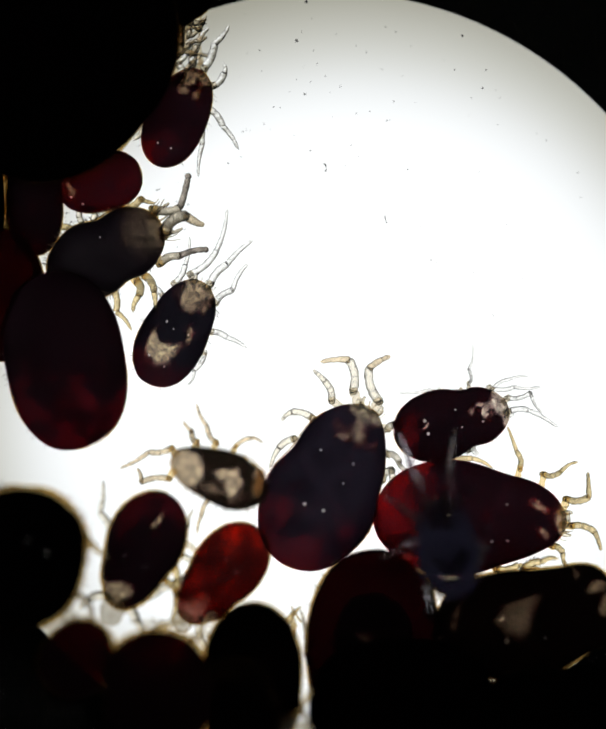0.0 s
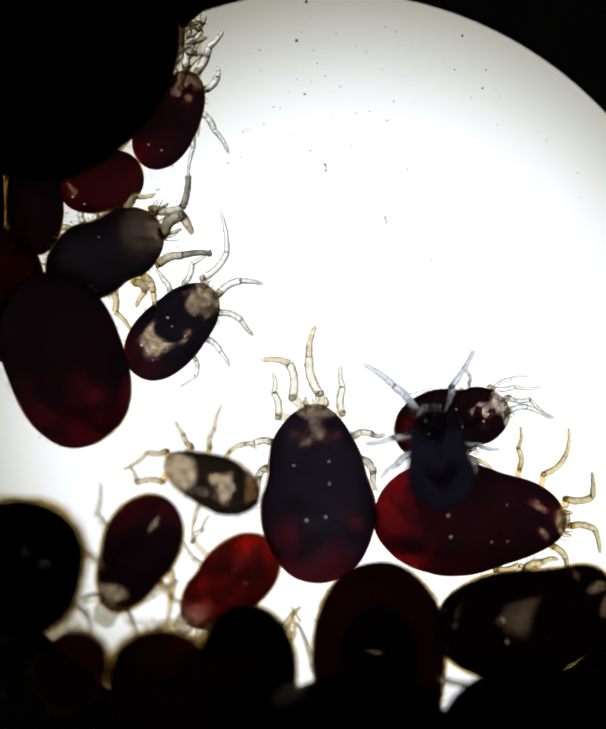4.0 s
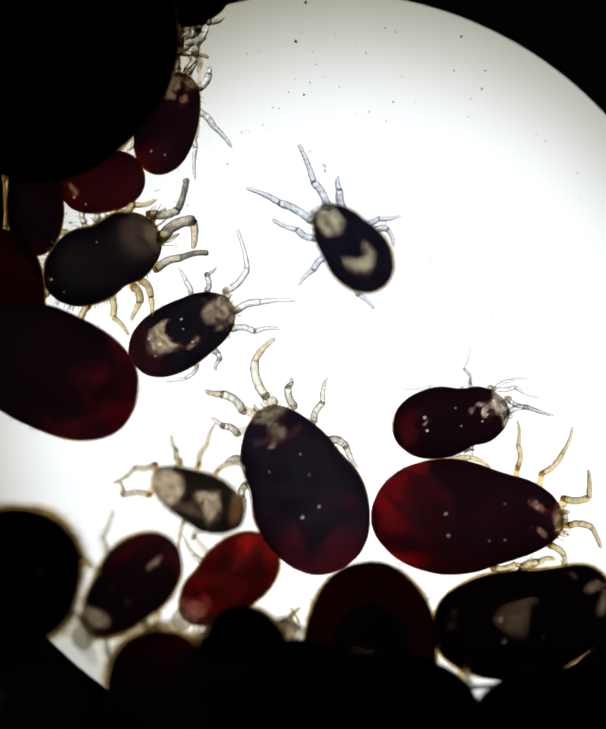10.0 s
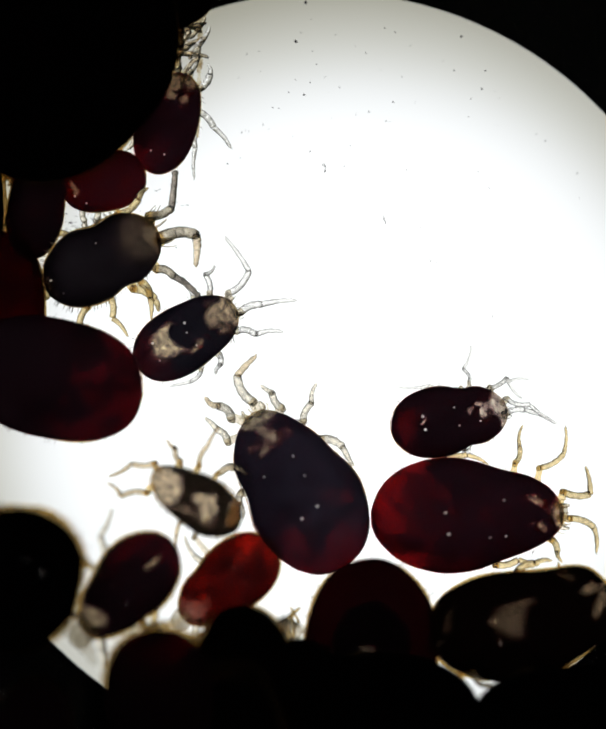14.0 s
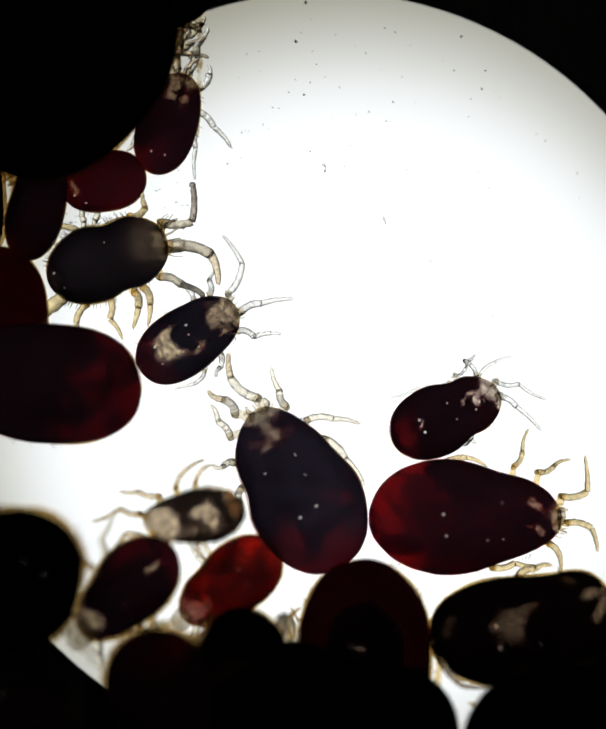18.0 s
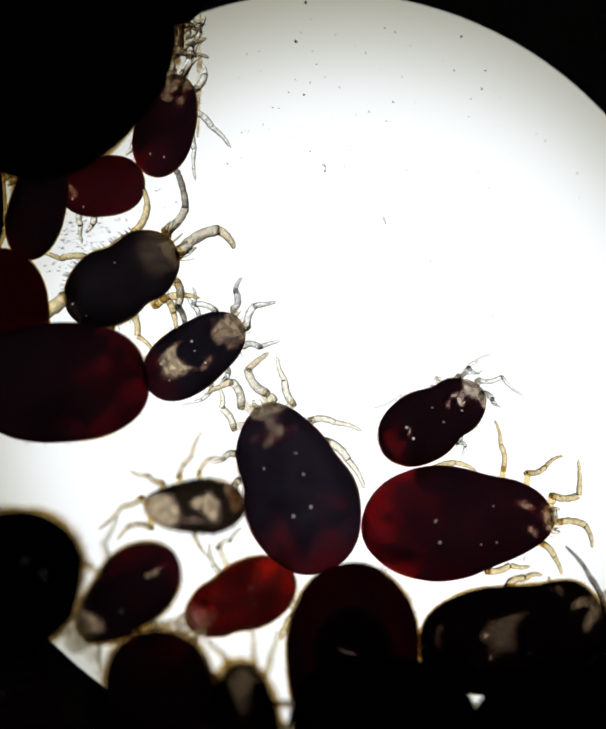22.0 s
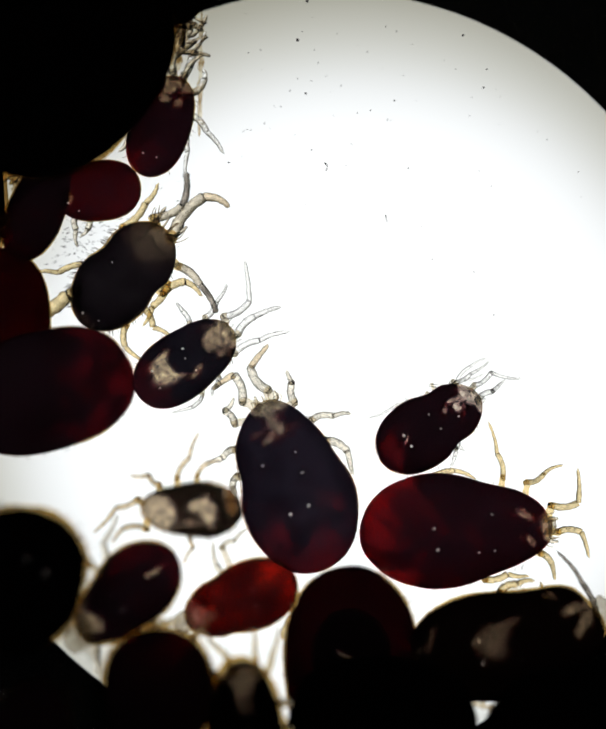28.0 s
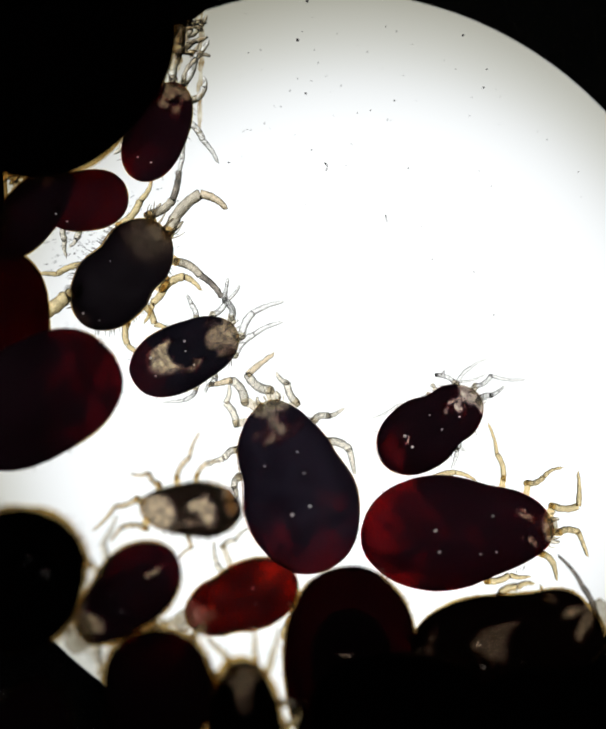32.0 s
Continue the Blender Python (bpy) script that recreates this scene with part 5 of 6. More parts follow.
    swing(upper_mite_leg_2[1], [(0, -37, 6), (10, -68, 65), (17, -22, 25), (18, -12, -0), (19, 7, 41), (19.33, -42, 43), (19.67, -91, 45), (20, -139, 47), (21, -176, 57), (22, -171, 49), (23, -186, 50), (24, -197, 46), (25, -187, 50), (28, -211, 78), (32, -193, 65)])
    swing(upper_mite_leg_3[0], [(0, 77, -60), (10, 105, -58), (13, 105, -58), (17, 90, -60), (17.5, 51, -60), (18, 12, -60), (20, -21, -15), (28, -25, -0), (32, -25, -0)])
    swing(upper_mite_leg_3[1], [(0, -29, 67), (10, -58, 41), (13, -57, 41), (15, -103, 47), (17, -148, 52), (18, -184, 51), (18.67, -125, 53), (19.33, -67, 56), (20, -8, 58), (28, 8, -0), (32, 8, -0)])
    swing(upper_mite_leg_4[0], [(0, 41, -48), (10, 45, -56), (12.67, 97, -55), (15.33, 149, -54), (18, 201, -52), (19.67, 241, -35), (21.33, 282, -17), (23, 323, -0), (23.5, 278, -17), (24, 234, -35), (32, 234, -35)])
    swing(upper_mite_leg_4[1], [(0, -105, -16), (10, -134, 12), (18, -176, -9), (20.5, -121, 6), (23, -65, 21), (24, -25, 44), (32, -25, 44)])
    walk(upper_mite["root"], path([(0, 0.848, -0.332, 14.1), (7, 0.848, -0.332, 14.1), (7.5, 0.845, -0.322, 12.1), (8.5, 0.844, -0.32, 11), (11, 0.845, -0.322, 10.7), (13, 0.836, -0.319, 9.8), (14.5, 0.835, -0.317, 10.4), (16.5, 0.832, -0.314, 9.6), (17, 0.829, -0.314, 14.7), (17.5, 0.821, -0.307, 20.7), (18, 0.815, -0.298, 25.3), (18.5, 0.812, -0.292, 28.8), (19, 0.804, -0.291, 32.2), (19.5, 0.791, -0.299, 32.7), (20, 0.776, -0.312, 32.5), (20.5, 0.764, -0.316, 32.9), (21, 0.754, -0.313, 32.9), (21.5, 0.745, -0.315, 32.5), (22, 0.739, -0.323, 31.4), (22.5, 0.734, -0.333, 29.4), (23, 0.735, -0.337, 28.8), (23.5, 0.738, -0.335, 30.8), (24, 0.736, -0.335, 33.1), (24.5, 0.729, -0.341, 34.3), (25, 0.723, -0.349, 34.3), (25.5, 0.725, -0.356, 33.6), (27.5, 0.725, -0.362, 33.9), (28.5, 0.721, -0.363, 34), (31, 0.727, -0.366, 34), (32, 0.728, -0.366, 33.9)]))
    swing(low_mite_leg_0[0], [(0, -164, -28), (3.5, -159, -6), (5, -178, -38), (32, -178, -38)])
    swing(low_mite_leg_0[1], [(0, -8, 38), (3.5, -15, 17), (4.25, 22, 50), (5, 58, 84), (32, 58, 84)])
    walk(low_mite["root"], path([(0, 0.396, -1.636, -92), (3.5, 0.436, -1.708, -90), (9, 0.383, -1.708, -90), (14, 0.388, -1.689, -90), (19, 0.337, -1.694, -88), (22, 0.285, -1.71, -90), (25, 0.268, -1.729, -90), (32, 0.268, -1.729, -90)]))
    swing(corner_mite_leg_0[0], [(0, 40, -60), (17, 40, -60), (20, 106, -8), (32, 106, -8)])
    swing(corner_mite_leg_0[1], [(0, 60, 20), (17, 60, 20), (20, 17, 5), (32, 17, 5)])
    walk(corner_mite["root"], path([(0, 1.304, -1.471, 5), (1, 1.307, -1.471, 5), (2, 1.306, -1.470, 5), (3, 1.312, -1.473, 5), (6, 1.3, -1.475, 5), (7.5, 1.292, -1.469, 5), (9, 1.294, -1.476, 5), (10, 1.291, -1.473, 5), (11.5, 1.29, -1.472, 5), (12.5, 1.278, -1.470, 5), (13.5, 1.269, -1.476, 5), (16.5, 1.275, -1.510, 5), (17.5, 1.274, -1.509, 5), (18.5, 1.268, -1.510, 5), (19, 1.259, -1.526, 5), (19.5, 1.244, -1.537, 5), (20, 1.234, -1.543, 5), (20.5, 1.228, -1.545, 5), (21.5, 1.228, -1.557, 5), (22, 1.214, -1.563, 5), (22.5, 1.201, -1.566, 5), (23.5, 1.193, -1.565, 5), (24.5, 1.177, -1.570, 5), (25, 1.176, -1.578, 5), (25.5, 1.181, -1.592, 5), (27.5, 1.173, -1.607, 5), (28, 1.17, -1.597, 5), (29, 1.173, -1.610, 5), (30, 1.172, -1.608, 5), (30.5, 1.169, -1.606, 5), (31.5, 1.17, -1.614, 5), (32, 1.169, -1.613, 5)]))
    swing(shade_mite_leg_0[0], [(0, -127, -60), (4, -191, -57), (6, -196, -28), (14, -201, -31), (20, -198, -6), (32, -198, -6)])
    swing(shade_mite_leg_0[1], [(0, 104, 46), (2, 149, 53), (4, 194, 59), (6, 252, 2), (14, 241, 41), (20, 243, 46), (32, 243, 46)])
    walk(shade_mite["root"], path([(0, -0.284, -1.802, -90), (6, -0.324, -1.815, -90), (14, -0.337, -1.815, -90), (18, -0.345, -1.829, -90), (19.5, -0.364, -1.935, -90), (20, -0.351, -2.002, -90), (20.5, -0.351, -2.109, -90), (21, -0.351, -2.442, -90), (32, -0.351, -2.495, -90)]))
    walk(under_mite["root"], path([(0, 0.076, -2.495, -60), (3.5, 0.076, -2.389, -60), (5.5, 0.023, -1.951, -60), (14, 0.017, -1.941, -60), (19, 0.004, -1.967, -60), (20, 0.009, -2.095, -60), (20.5, -0.004, -2.175, -60), (21, -0.004, -2.549, -60), (32, -0.004, -2.602, -60)]))
    swing(dark_mite_leg_0[0], [(0, -11, -35), (3, -11, -35), (9, -77, -13), (19, -48, -6), (32, -48, -6)])
    swing(dark_mite_leg_0[1], [(0, -86, 69), (3, -86, 69), (5, -34, 28), (7, 17, -13), (9, 69, -54), (19, 49, 14), (32, 49, 14)])
    walk(dark_mite["root"], path([(0, 0.569, -1.941, 0), (1, 0.503, -2.002, 0), (2, 0.369, -2.149, 0), (3.5, 0.321, -2.17, 0), (5.5, 0.40, -2.029, 0), (7.5, 0.45, -2.02, 0), (9, 0.481, -2.026, 0), (14, 0.481, -2.026, 0), (17, 0.375, -2.047, 0), (19, 0.335, -2.069, 0), (20, 0.35, -2.063, 0), (21.5, 0.436, -2.042, 0), (23, 0.465, -2.037, 0), (28, 0.45, -2.035, 0), (30, 0.487, -2.037, 0), (32, 0.556, -2.029, 0)]))
    walk(peeping_mite["root"], path([(0, -0.329, -2.085, 92), (32, -0.329, -2.085, 92)]))
    walk(bottom_mite["root"], path([(0, -0.82, -1.865, -90), (3, -0.797, -1.86, -90), (12, -0.805, -1.855, -90), (32, -0.82, -1.852, -90)]))
    walk(lurking_mite["root"], path([(0, -1.275, -1.655, 60), (3, -1.29, -1.69, 60), (6, -1.32, -1.775, 60), (8, -1.36, -1.84, 60), (10.5, -1.50, -1.98, 60), (32, -1.52, -2.0, 60)]))
    walk(rim_mite["root"], path([(0, -1.577, -1.096, -100), (3.5, -1.582, -1.149, -100), (6, -1.59, -1.184, -100), (32, -1.577, -1.21, -100)]))
    walk(plum_mite["root"], path([(0, -0.916, -1.056, 246), (3.5, -0.945, -1.061, 246), (5.5, -0.92, -1.145, 237.6), (6, -0.961, -1.16, 242.2), (6.5, -0.982, -1.173, 244.7), (7, -0.988, -1.176, 245.2), (7.5, -0.986, -1.181, 243.2), (8, -0.987, -1.197, 241.2), (8.5, -0.994, -1.217, 238.7), (9, -0.996, -1.237, 234), (9.5, -0.987, -1.251, 230.2), (10, -0.979, -1.258, 229.1), (13.5, -0.991, -1.255, 228.5), (14.5, -0.989, -1.256, 228.2), (16.5, -0.997, -1.271, 227.2), (17, -0.995, -1.275, 226.2), (18, -0.996, -1.276, 226.3), (18.5, -0.996, -1.281, 226.2), (19.5, -0.994, -1.298, 224.2), (20.5, -0.994, -1.302, 223.9), (23, -0.994, -1.299, 224.2), (24.5, -0.994, -1.291, 223.9), (25, -0.995, -1.292, 223.9), (25.5, -0.998, -1.298, 223.9), (31, -0.996, -1.301, 224.4), (32, -0.994, -1.301, 224.7)]))
    walk(scarlet_mite["root"], path([(0, -0.465, -1.194, 230.4), (0.5, -0.459, -1.203, 228.8), (1.5, -0.433, -1.221, 224.9), (2, -0.425, -1.225, 223.2), (3.5, -0.423, -1.24, 222.8), (6, -0.414, -1.24, 221.1), (7.5, -0.423, -1.227, 219.9), (9, -0.425, -1.224, 220), (10.5, -0.427, -1.228, 220.7), (12.5, -0.428, -1.23, 220.1), (14.5, -0.426, -1.231, 219.7), (17, -0.429, -1.223, 220.2), (17.5, -0.425, -1.228, 219.6), (18, -0.416, -1.24, 217.5), (18.5, -0.396, -1.265, 213.3), (19, -0.373, -1.295, 208.3), (19.5, -0.363, -1.312, 205.7), (20.5, -0.359, -1.323, 205.4), (22.5, -0.358, -1.33, 204.9), (24, -0.358, -1.327, 203.5), (24.5, -0.358, -1.327, 202.1), (25, -0.357, -1.328, 201.5), (25.5, -0.355, -1.337, 202.3), (27.5, -0.355, -1.337, 202.3), (28.5, -0.354, -1.333, 200.7), (30, -0.354, -1.332, 200.3), (30.5, -0.354, -1.329, 199.4), (31, -0.354, -1.329, 199.4), (32, -0.352, -1.331, 201.1)]))
    swing(pale_mite_leg_0[0], [(0, -45, -59), (3, -37, -52), (7, -33, -51), (10, -48, -56), (13, -49, -57), (17, -7, -0), (19, -33, -0), (23, -29, -50), (30, -49, -47), (32, -49, -47)])
    swing(pale_mite_leg_0[1], [(0, 140, 71), (1.5, 86, 78), (3, 31, 85), (4.33, -24, 83), (5.67, -79, 82), (7, -134, 80), (8, -185, 82), (9, -235, 83), (10, -286, 85), (11.5, -246, 83), (13, -206, 81), (14.33, -251, 54), (15.67, -296, 27), (17, -341, -0), (19, -348, 15), (23, -319, 62), (30, -296, 25), (32, -296, 25)])
    swing(pale_mite_leg_1[0], [(0, -41, -41), (3, -83, -40), (7, -82, -34), (10, -87, -29), (13, -83, -22), (17, -111, -31), (19, -139, -0), (23, -122, -28), (30, -122, -0), (32, -122, -0)])
    swing(pale_mite_leg_1[1], [(0, -5, 66), (3, -0, 60), (7, -8, 50), (10, 5, 59), (13, 8, 54), (15, -47, 72), (17, -103, 89), (18, -47, 58), (19, 8, 26), (23, 14, 28), (30, 12, -0), (32, 12, -0)])
    swing(pale_mite_leg_2[0], [(0, 30, -0), (3, 24, -34), (7, 27, -48), (10, 34, -34), (13, 42, -19), (15, 8, -10), (17, -25, -0), (19, -16, -56), (23, 24, -20), (30, 20, -5), (32, 20, -5)])
    swing(pale_mite_leg_2[1], [(0, 20, -0), (3, 50, 45), (7, 61, 58), (10, 55, 60), (13, 34, 51), (17, 56, 38), (19, 48, 45), (23, 25, 23), (30, 29, 8), (32, 29, 8)])
    swing(pale_mite_leg_3[0], [(0, 28, -0), (3, 24, -23), (7, 33, -22), (10, 27, -23), (13, 42, -30), (17, -5, -0), (19, -39, -34), (23, -1, -43), (30, -4, -39), (32, -4, -39)])
    swing(pale_mite_leg_3[1], [(0, -84, 37), (3, -79, 15), (7, -96, 33), (10, -98, 38), (13, -89, 11), (14.33, -42, 7), (15.67, 5, 4), (17, 52, -0), (19, 95, 31), (23, 60, 25), (30, 62, 21), (32, 62, 21)])
    swing(pale_mite_leg_4[0], [(0, 85, -0), (23, 102, -37), (30, 100, -40), (32, 100, -40)])
    swing(pale_mite_leg_4[1], [(0, 11, -0), (23, 31, 33), (26.5, -18, 26), (30, -67, 18), (32, -67, 18)])
    swing(pale_mite_leg_5[0], [(0, -130, -0), (32, -130, -0)])
    swing(pale_mite_leg_5[1], [(0, -49, -0), (32, -49, -0)])
    walk(pale_mite["root"], path([(0, -0.48, -0.634, 159.7), (1, -0.484, -0.649, 156.5), (1.5, -0.486, -0.655, 155.9), (2, -0.487, -0.662, 156.2), (2.5, -0.494, -0.662, 157.3), (3, -0.506, -0.659, 158), (3.5, -0.514, -0.659, 157.4), (5.5, -0.537, -0.691, 159.7), (6, -0.544, -0.709, 159.7), (6.5, -0.555, -0.721, 159.5), (7.5, -0.573, -0.732, 159.5), (8, -0.581, -0.738, 158.8), (9, -0.591, -0.754, 155), (10.5, -0.599, -0.757, 153.2), (12, -0.601, -0.758, 151.7), (13.5, -0.61, -0.764, 149.2), (14.5, -0.61, -0.771, 149.5), (16.5, -0.616, -0.828, 163.1), (17, -0.617, -0.843, 173.9), (17.5, -0.618, -0.855, 182.5), (18, -0.617, -0.861, 187.9), (18.5, -0.61, -0.862, 190.2), (19, -0.6, -0.852, 188.6), (19.5, -0.592, -0.831, 184.7), (20, -0.586, -0.814, 182.7), (20.5, -0.59, -0.809, 183), (21.5, -0.608, -0.805, 182.6), (23, -0.621, -0.803, 181), (25, -0.625, -0.805, 180.8), (25.5, -0.625, -0.814, 180.1), (27.5, -0.631, -0.822, 180.2), (29, -0.637, -0.82, 179.3), (32, -0.638, -0.82, 179.3)]))
    walk(left_mite["root"], path([(0, -1.358, 0.024, 100), (3, -1.355, 0.032, 105), (6, -1.39, 0.013, 125), (9, -1.425, -0.02, 150), (11, -1.424, -0.055, 158), (13, -1.414, -0.075, 165), (17, -1.433, -0.10, 174), (19, -1.422, -0.115, 178), (23, -1.382, -0.10, 183), (25, -1.386, -0.103, 186), (28, -1.466, -0.151, 195), (30, -1.498, -0.172, 203), (32, -1.52, -0.20, 208)]))
    walk(edge_mite["root"], path([(0, -1.735, 0.40, 90), (13, -1.735, 0.39, 90), (17, -1.73, 0.30, 90), (19, -1.71, 0.285, 90), (32, -1.71, 0.28, 90)]))
    swing(grey_mite_leg_0[0], [(0, -27, -33), (1, -30, -30), (2, -26, -31), (3, -26, -18), (6, -24, -26), (7, -22, -32), (8, -20, -23), (9, -18, -20), (10, -20, -27), (11, -11, -52), (12, 0, -53), (13, -10, -48), (14, -11, -44), (17, -9, -35), (18, -19, -12), (19, 9, -44), (20, -2, -0), (21, 7, -0), (22, 15, -20), (23, 46, -2), (24, 44, -0), (25, 84, -38), (26.5, 29, -19), (28, -26, -0), (29, -15, -21), (30, -15, -12), (31, -20, -41), (32, -20, -26)])
    swing(grey_mite_leg_0[1], [(0, 92, 29), (1, 90, 20), (2, 94, 29), (3, 91, 34), (6, 88, 35), (7, 99, 47), (8, 91, 51), (9, 85, 51), (10, 87, 40), (11, 74, 19), (12, 91, 40), (13, 88, 35), (14, 84, 26), (17, 87, 36), (18, 88, 3), (19, 80, 33), (20, 61, 33), (21, 59, 20), (22, 56, 12), (22.5, 7, 7), (23, -42, 1), (23.5, 4, 21), (24, 50, 41), (24.33, 1, 25), (24.67, -49, 10), (25, -98, -6), (26, -45, 6), (27, 7, 19), (28, 60, 32), (29, 71, 55), (30, 60, 55), (31, 83, 50), (32, 71, 54)])
    swing(grey_mite_leg_1[0], [(0, 12, -58), (1, 12, -60), (2, 14, -56), (3, 16, -60), (6, 15, -58), (7, 11, -58), (8, 14, -58), (9, 15, -57), (10, 2, -45), (11, -15, -44), (12, -11, -46), (13, -18, -43), (14, -21, -46), (17, -15, -50), (18, -29, -33), (19, 12, -39), (20, -23, -0), (21, 26, -3), (22, -2, -25), (23, 36, -0), (23.5, 20, -30), (24, 4, -60), (25, 22, -18), (28, 4, -0), (29, -4, -10), (30, 17, -16), (31, -1, -0), (32, -0, -12)])
    swing(grey_mite_leg_1[1], [(0, -132, 38), (1, -133, 36), (2, -140, 30), (3, -140, 14), (6, -144, 14), (7, -140, 17), (8, -137, 10), (9, -143, 15), (10, -130, 1), (11, -97, -7), (12, -112, -5), (13, -104, -13), (14, -96, -6), (17, -116, 36), (18, -78, 24), (19, -128, 46), (20, -78, 33), (21, -57, 33), (22, -102, 41), (22.5, -45, 20), (23, 12, -0), (24, -46, 50), (25, -1, 66), (26.5, -36, 48), (28, -72, 30), (29, -87, 39), (30, -49, 53), (31, -68, -0), (32, -83, 17)])
    swing(grey_mite_leg_2[0], [(0, -8, -46), (1, -10, -52), (2, -8, -41), (3, -6, -34), (6, -17, -43), (7, -14, -42), (8, -16, -32), (9, -14, -30), (10, -4, -30), (11, -28, -40), (12, -35, -46), (13, -50, -47), (14, -51, -51), (17, -54, -50), (18, -41, -42), (19, -56, -51), (20, -64, -50), (21, -56, -40), (21.5, -90, -39), (22, -124, -38), (22.33, -74, -25), (22.67, -25, -13), (23, 25, -0), (25, 17, -0), (26.5, -36, -8), (28, -89, -15), (28.5, -120, -8), (29, -150, -0), (29.5, -118, -7), (30, -86, -15), (31, -77, -0), (32, -81, -20)])
    swing(grey_mite_leg_2[1], [(0, -12, 71), (1, -16, 51), (2, -14, 58), (3, -21, 58), (6, -24, 53), (7, -32, 50), (8, -32, 64), (9, -29, 54), (10, -18, 60), (11, -31, 59), (12, -29, 57), (13, -18, 58), (14, -21, 49), (17, -23, 57), (18, -8, 80), (19, -41, 69), (20, -30, 50), (21, -34, 39), (21.33, 13, 50), (21.67, 60, 62), (22, 107, 73), (22.33, 62, 49), (22.67, 17, 24), (23, -29, -0), (25, -32, -0), (28, -17, 15), (29, 8, -0), (30, -17, 14), (31, -12, -0), (32, -16, 37)])
    swing(grey_mite_leg_3[0], [(0, -108, -60), (1, -128, -39), (2, -81, -60), (3, -65, -60), (6, -91, -57), (7, -105, -37), (8, -100, -49), (9, -97, -52), (10, -96, -52), (11, -49, -23), (12, -41, -24), (13, -42, -38), (14, -53, -17), (17, -64, -49), (18, -96, -54), (19, -52, -57), (20, -60, -56), (21.5, -26, -28), (23, 9, -0), (24, 2, -0), (25, -21, -0), (32, -21, -0)])
    swing(grey_mite_leg_3[1], [(0, -108, 62), (0.5, -64, 65), (1, -20, 67), (1.5, -74, 51), (2, -129, 35), (3, -108, 13), (6, -132, 48), (6.5, -93, 37), (7, -55, 27), (8, -74, 43), (9, -79, 42), (10, -83, 46), (11, -75, 64), (12, -92, 50), (13, -103, 50), (14, -77, 63), (17, -72, 39), (18, -42, 46), (18.5, -74, 54), (19, -105, 62), (20, -88, 3), (21.5, -47, 1), (23, -6, -0), (24, -21, -0), (25, -68, -0), (32, -68, -0)])
    swing(grey_mite_leg_4[0], [(0, -5, -50), (1, 11, -60), (2, 2, -57), (3, 8, -56), (6, 15, -56), (8, 11, -58), (11, -2, -60), (13, 6, -27), (14, 6, -42), (17, -1, -54), (18, 8, -58), (19, 14, -55), (20, 6, -60), (21, 1, -47), (22, 30, -28), (22.5, 89, -14), (23, 147, -0), (23.5, 106, -25), (24, 65, -49), (24.5, 114, -25), (25, 163, -0), (26, 108, 0), (27, 54, 0), (28, -1, -0), (32, -1, -0)])
    swing(grey_mite_leg_4[1], [(0, -135, 58), (1, -122, 57), (2, -110, 78), (3, -85, 58), (6, -112, 52), (8, -63, 36), (11, -12, 59), (13, 40, 33), (13.5, 72, 55), (14, 105, 77), (17, 89, 59), (18, 130, 34), (19, 94, 40), (20, 133, 35), (20.5, 95, 33), (21, 57, 30), (22, 55, 39), (23, 5, -0), (23.5, 32, 32), (24, 60, 63), (24.5, 32, 32), (25, 3, -0), (28, 9, -0), (32, 9, -0)])
    swing(grey_mite_leg_5[0], [(0, -87, -48), (23, -87, -48), (24, -101, -51), (25, -89, -49), (26.5, -131, -24), (28, -173, -0), (32, -173, -0)])
    swing(grey_mite_leg_5[1], [(0, -39, 41), (23, -39, 41), (23.5, -72, 59), (24, -105, 78), (24.5, -66, 74), (25, -27, 70), (26.5, -8, 35), (28, 11, -0), (32, 11, -0)])
    walk(grey_mite["root"], path([(0, -1.129, 0.637, 28), (6, -1.137, 0.629, 28), (9, -1.145, 0.61, 28), (13, -1.15, 0.602, 28), (17, -1.145, 0.597, 28), (18, -1.118, 0.6, 20), (19, -1.097, 0.56, 28), (20, -1.07, 0.533, 36), (21, -1.06, 0.496, 36), (22, -1.036, 0.491, 33), (22.5, -1.038, 0.485, 20), (23, -1.046, 0.475, 7), (24, -1.052, 0.483, 8), (24.5, -1.028, 0.507, 10), (25, -0.974, 0.552, 12), (25.5, -0.977, 0.549, 14), (27.5, -1.022, 0.512, 40), (28, -1.028, 0.507, 48), (30, -1.038, 0.517, 50), (32, -1.036, 0.517, 51)]))
    swing(striped_mite_leg_0[0], [(0, -20, -0), (1, -19, -5), (2, -25, -18), (3, -2, -0), (6, 2, -18), (7, 2, -16), (8, 15, -0), (9, 12, -0), (10, 15, -29), (11, 16, -31), (12, 21, -25), (13, 19, -30), (14, 15, -31), (17, 29, -34), (18, 31, -19), (19, 27, -36), (20, 31, -28), (21, -2, -60), (22, 46, -60), (22.5, 15, -53), (23, -17, -47), (24, -15, -60), (25, -25, -35), (28, -6, -34), (28.5, 40, -47), (29, 86, -60), (30, 39, -56), (31, 32, -60), (32, 88, -60)])
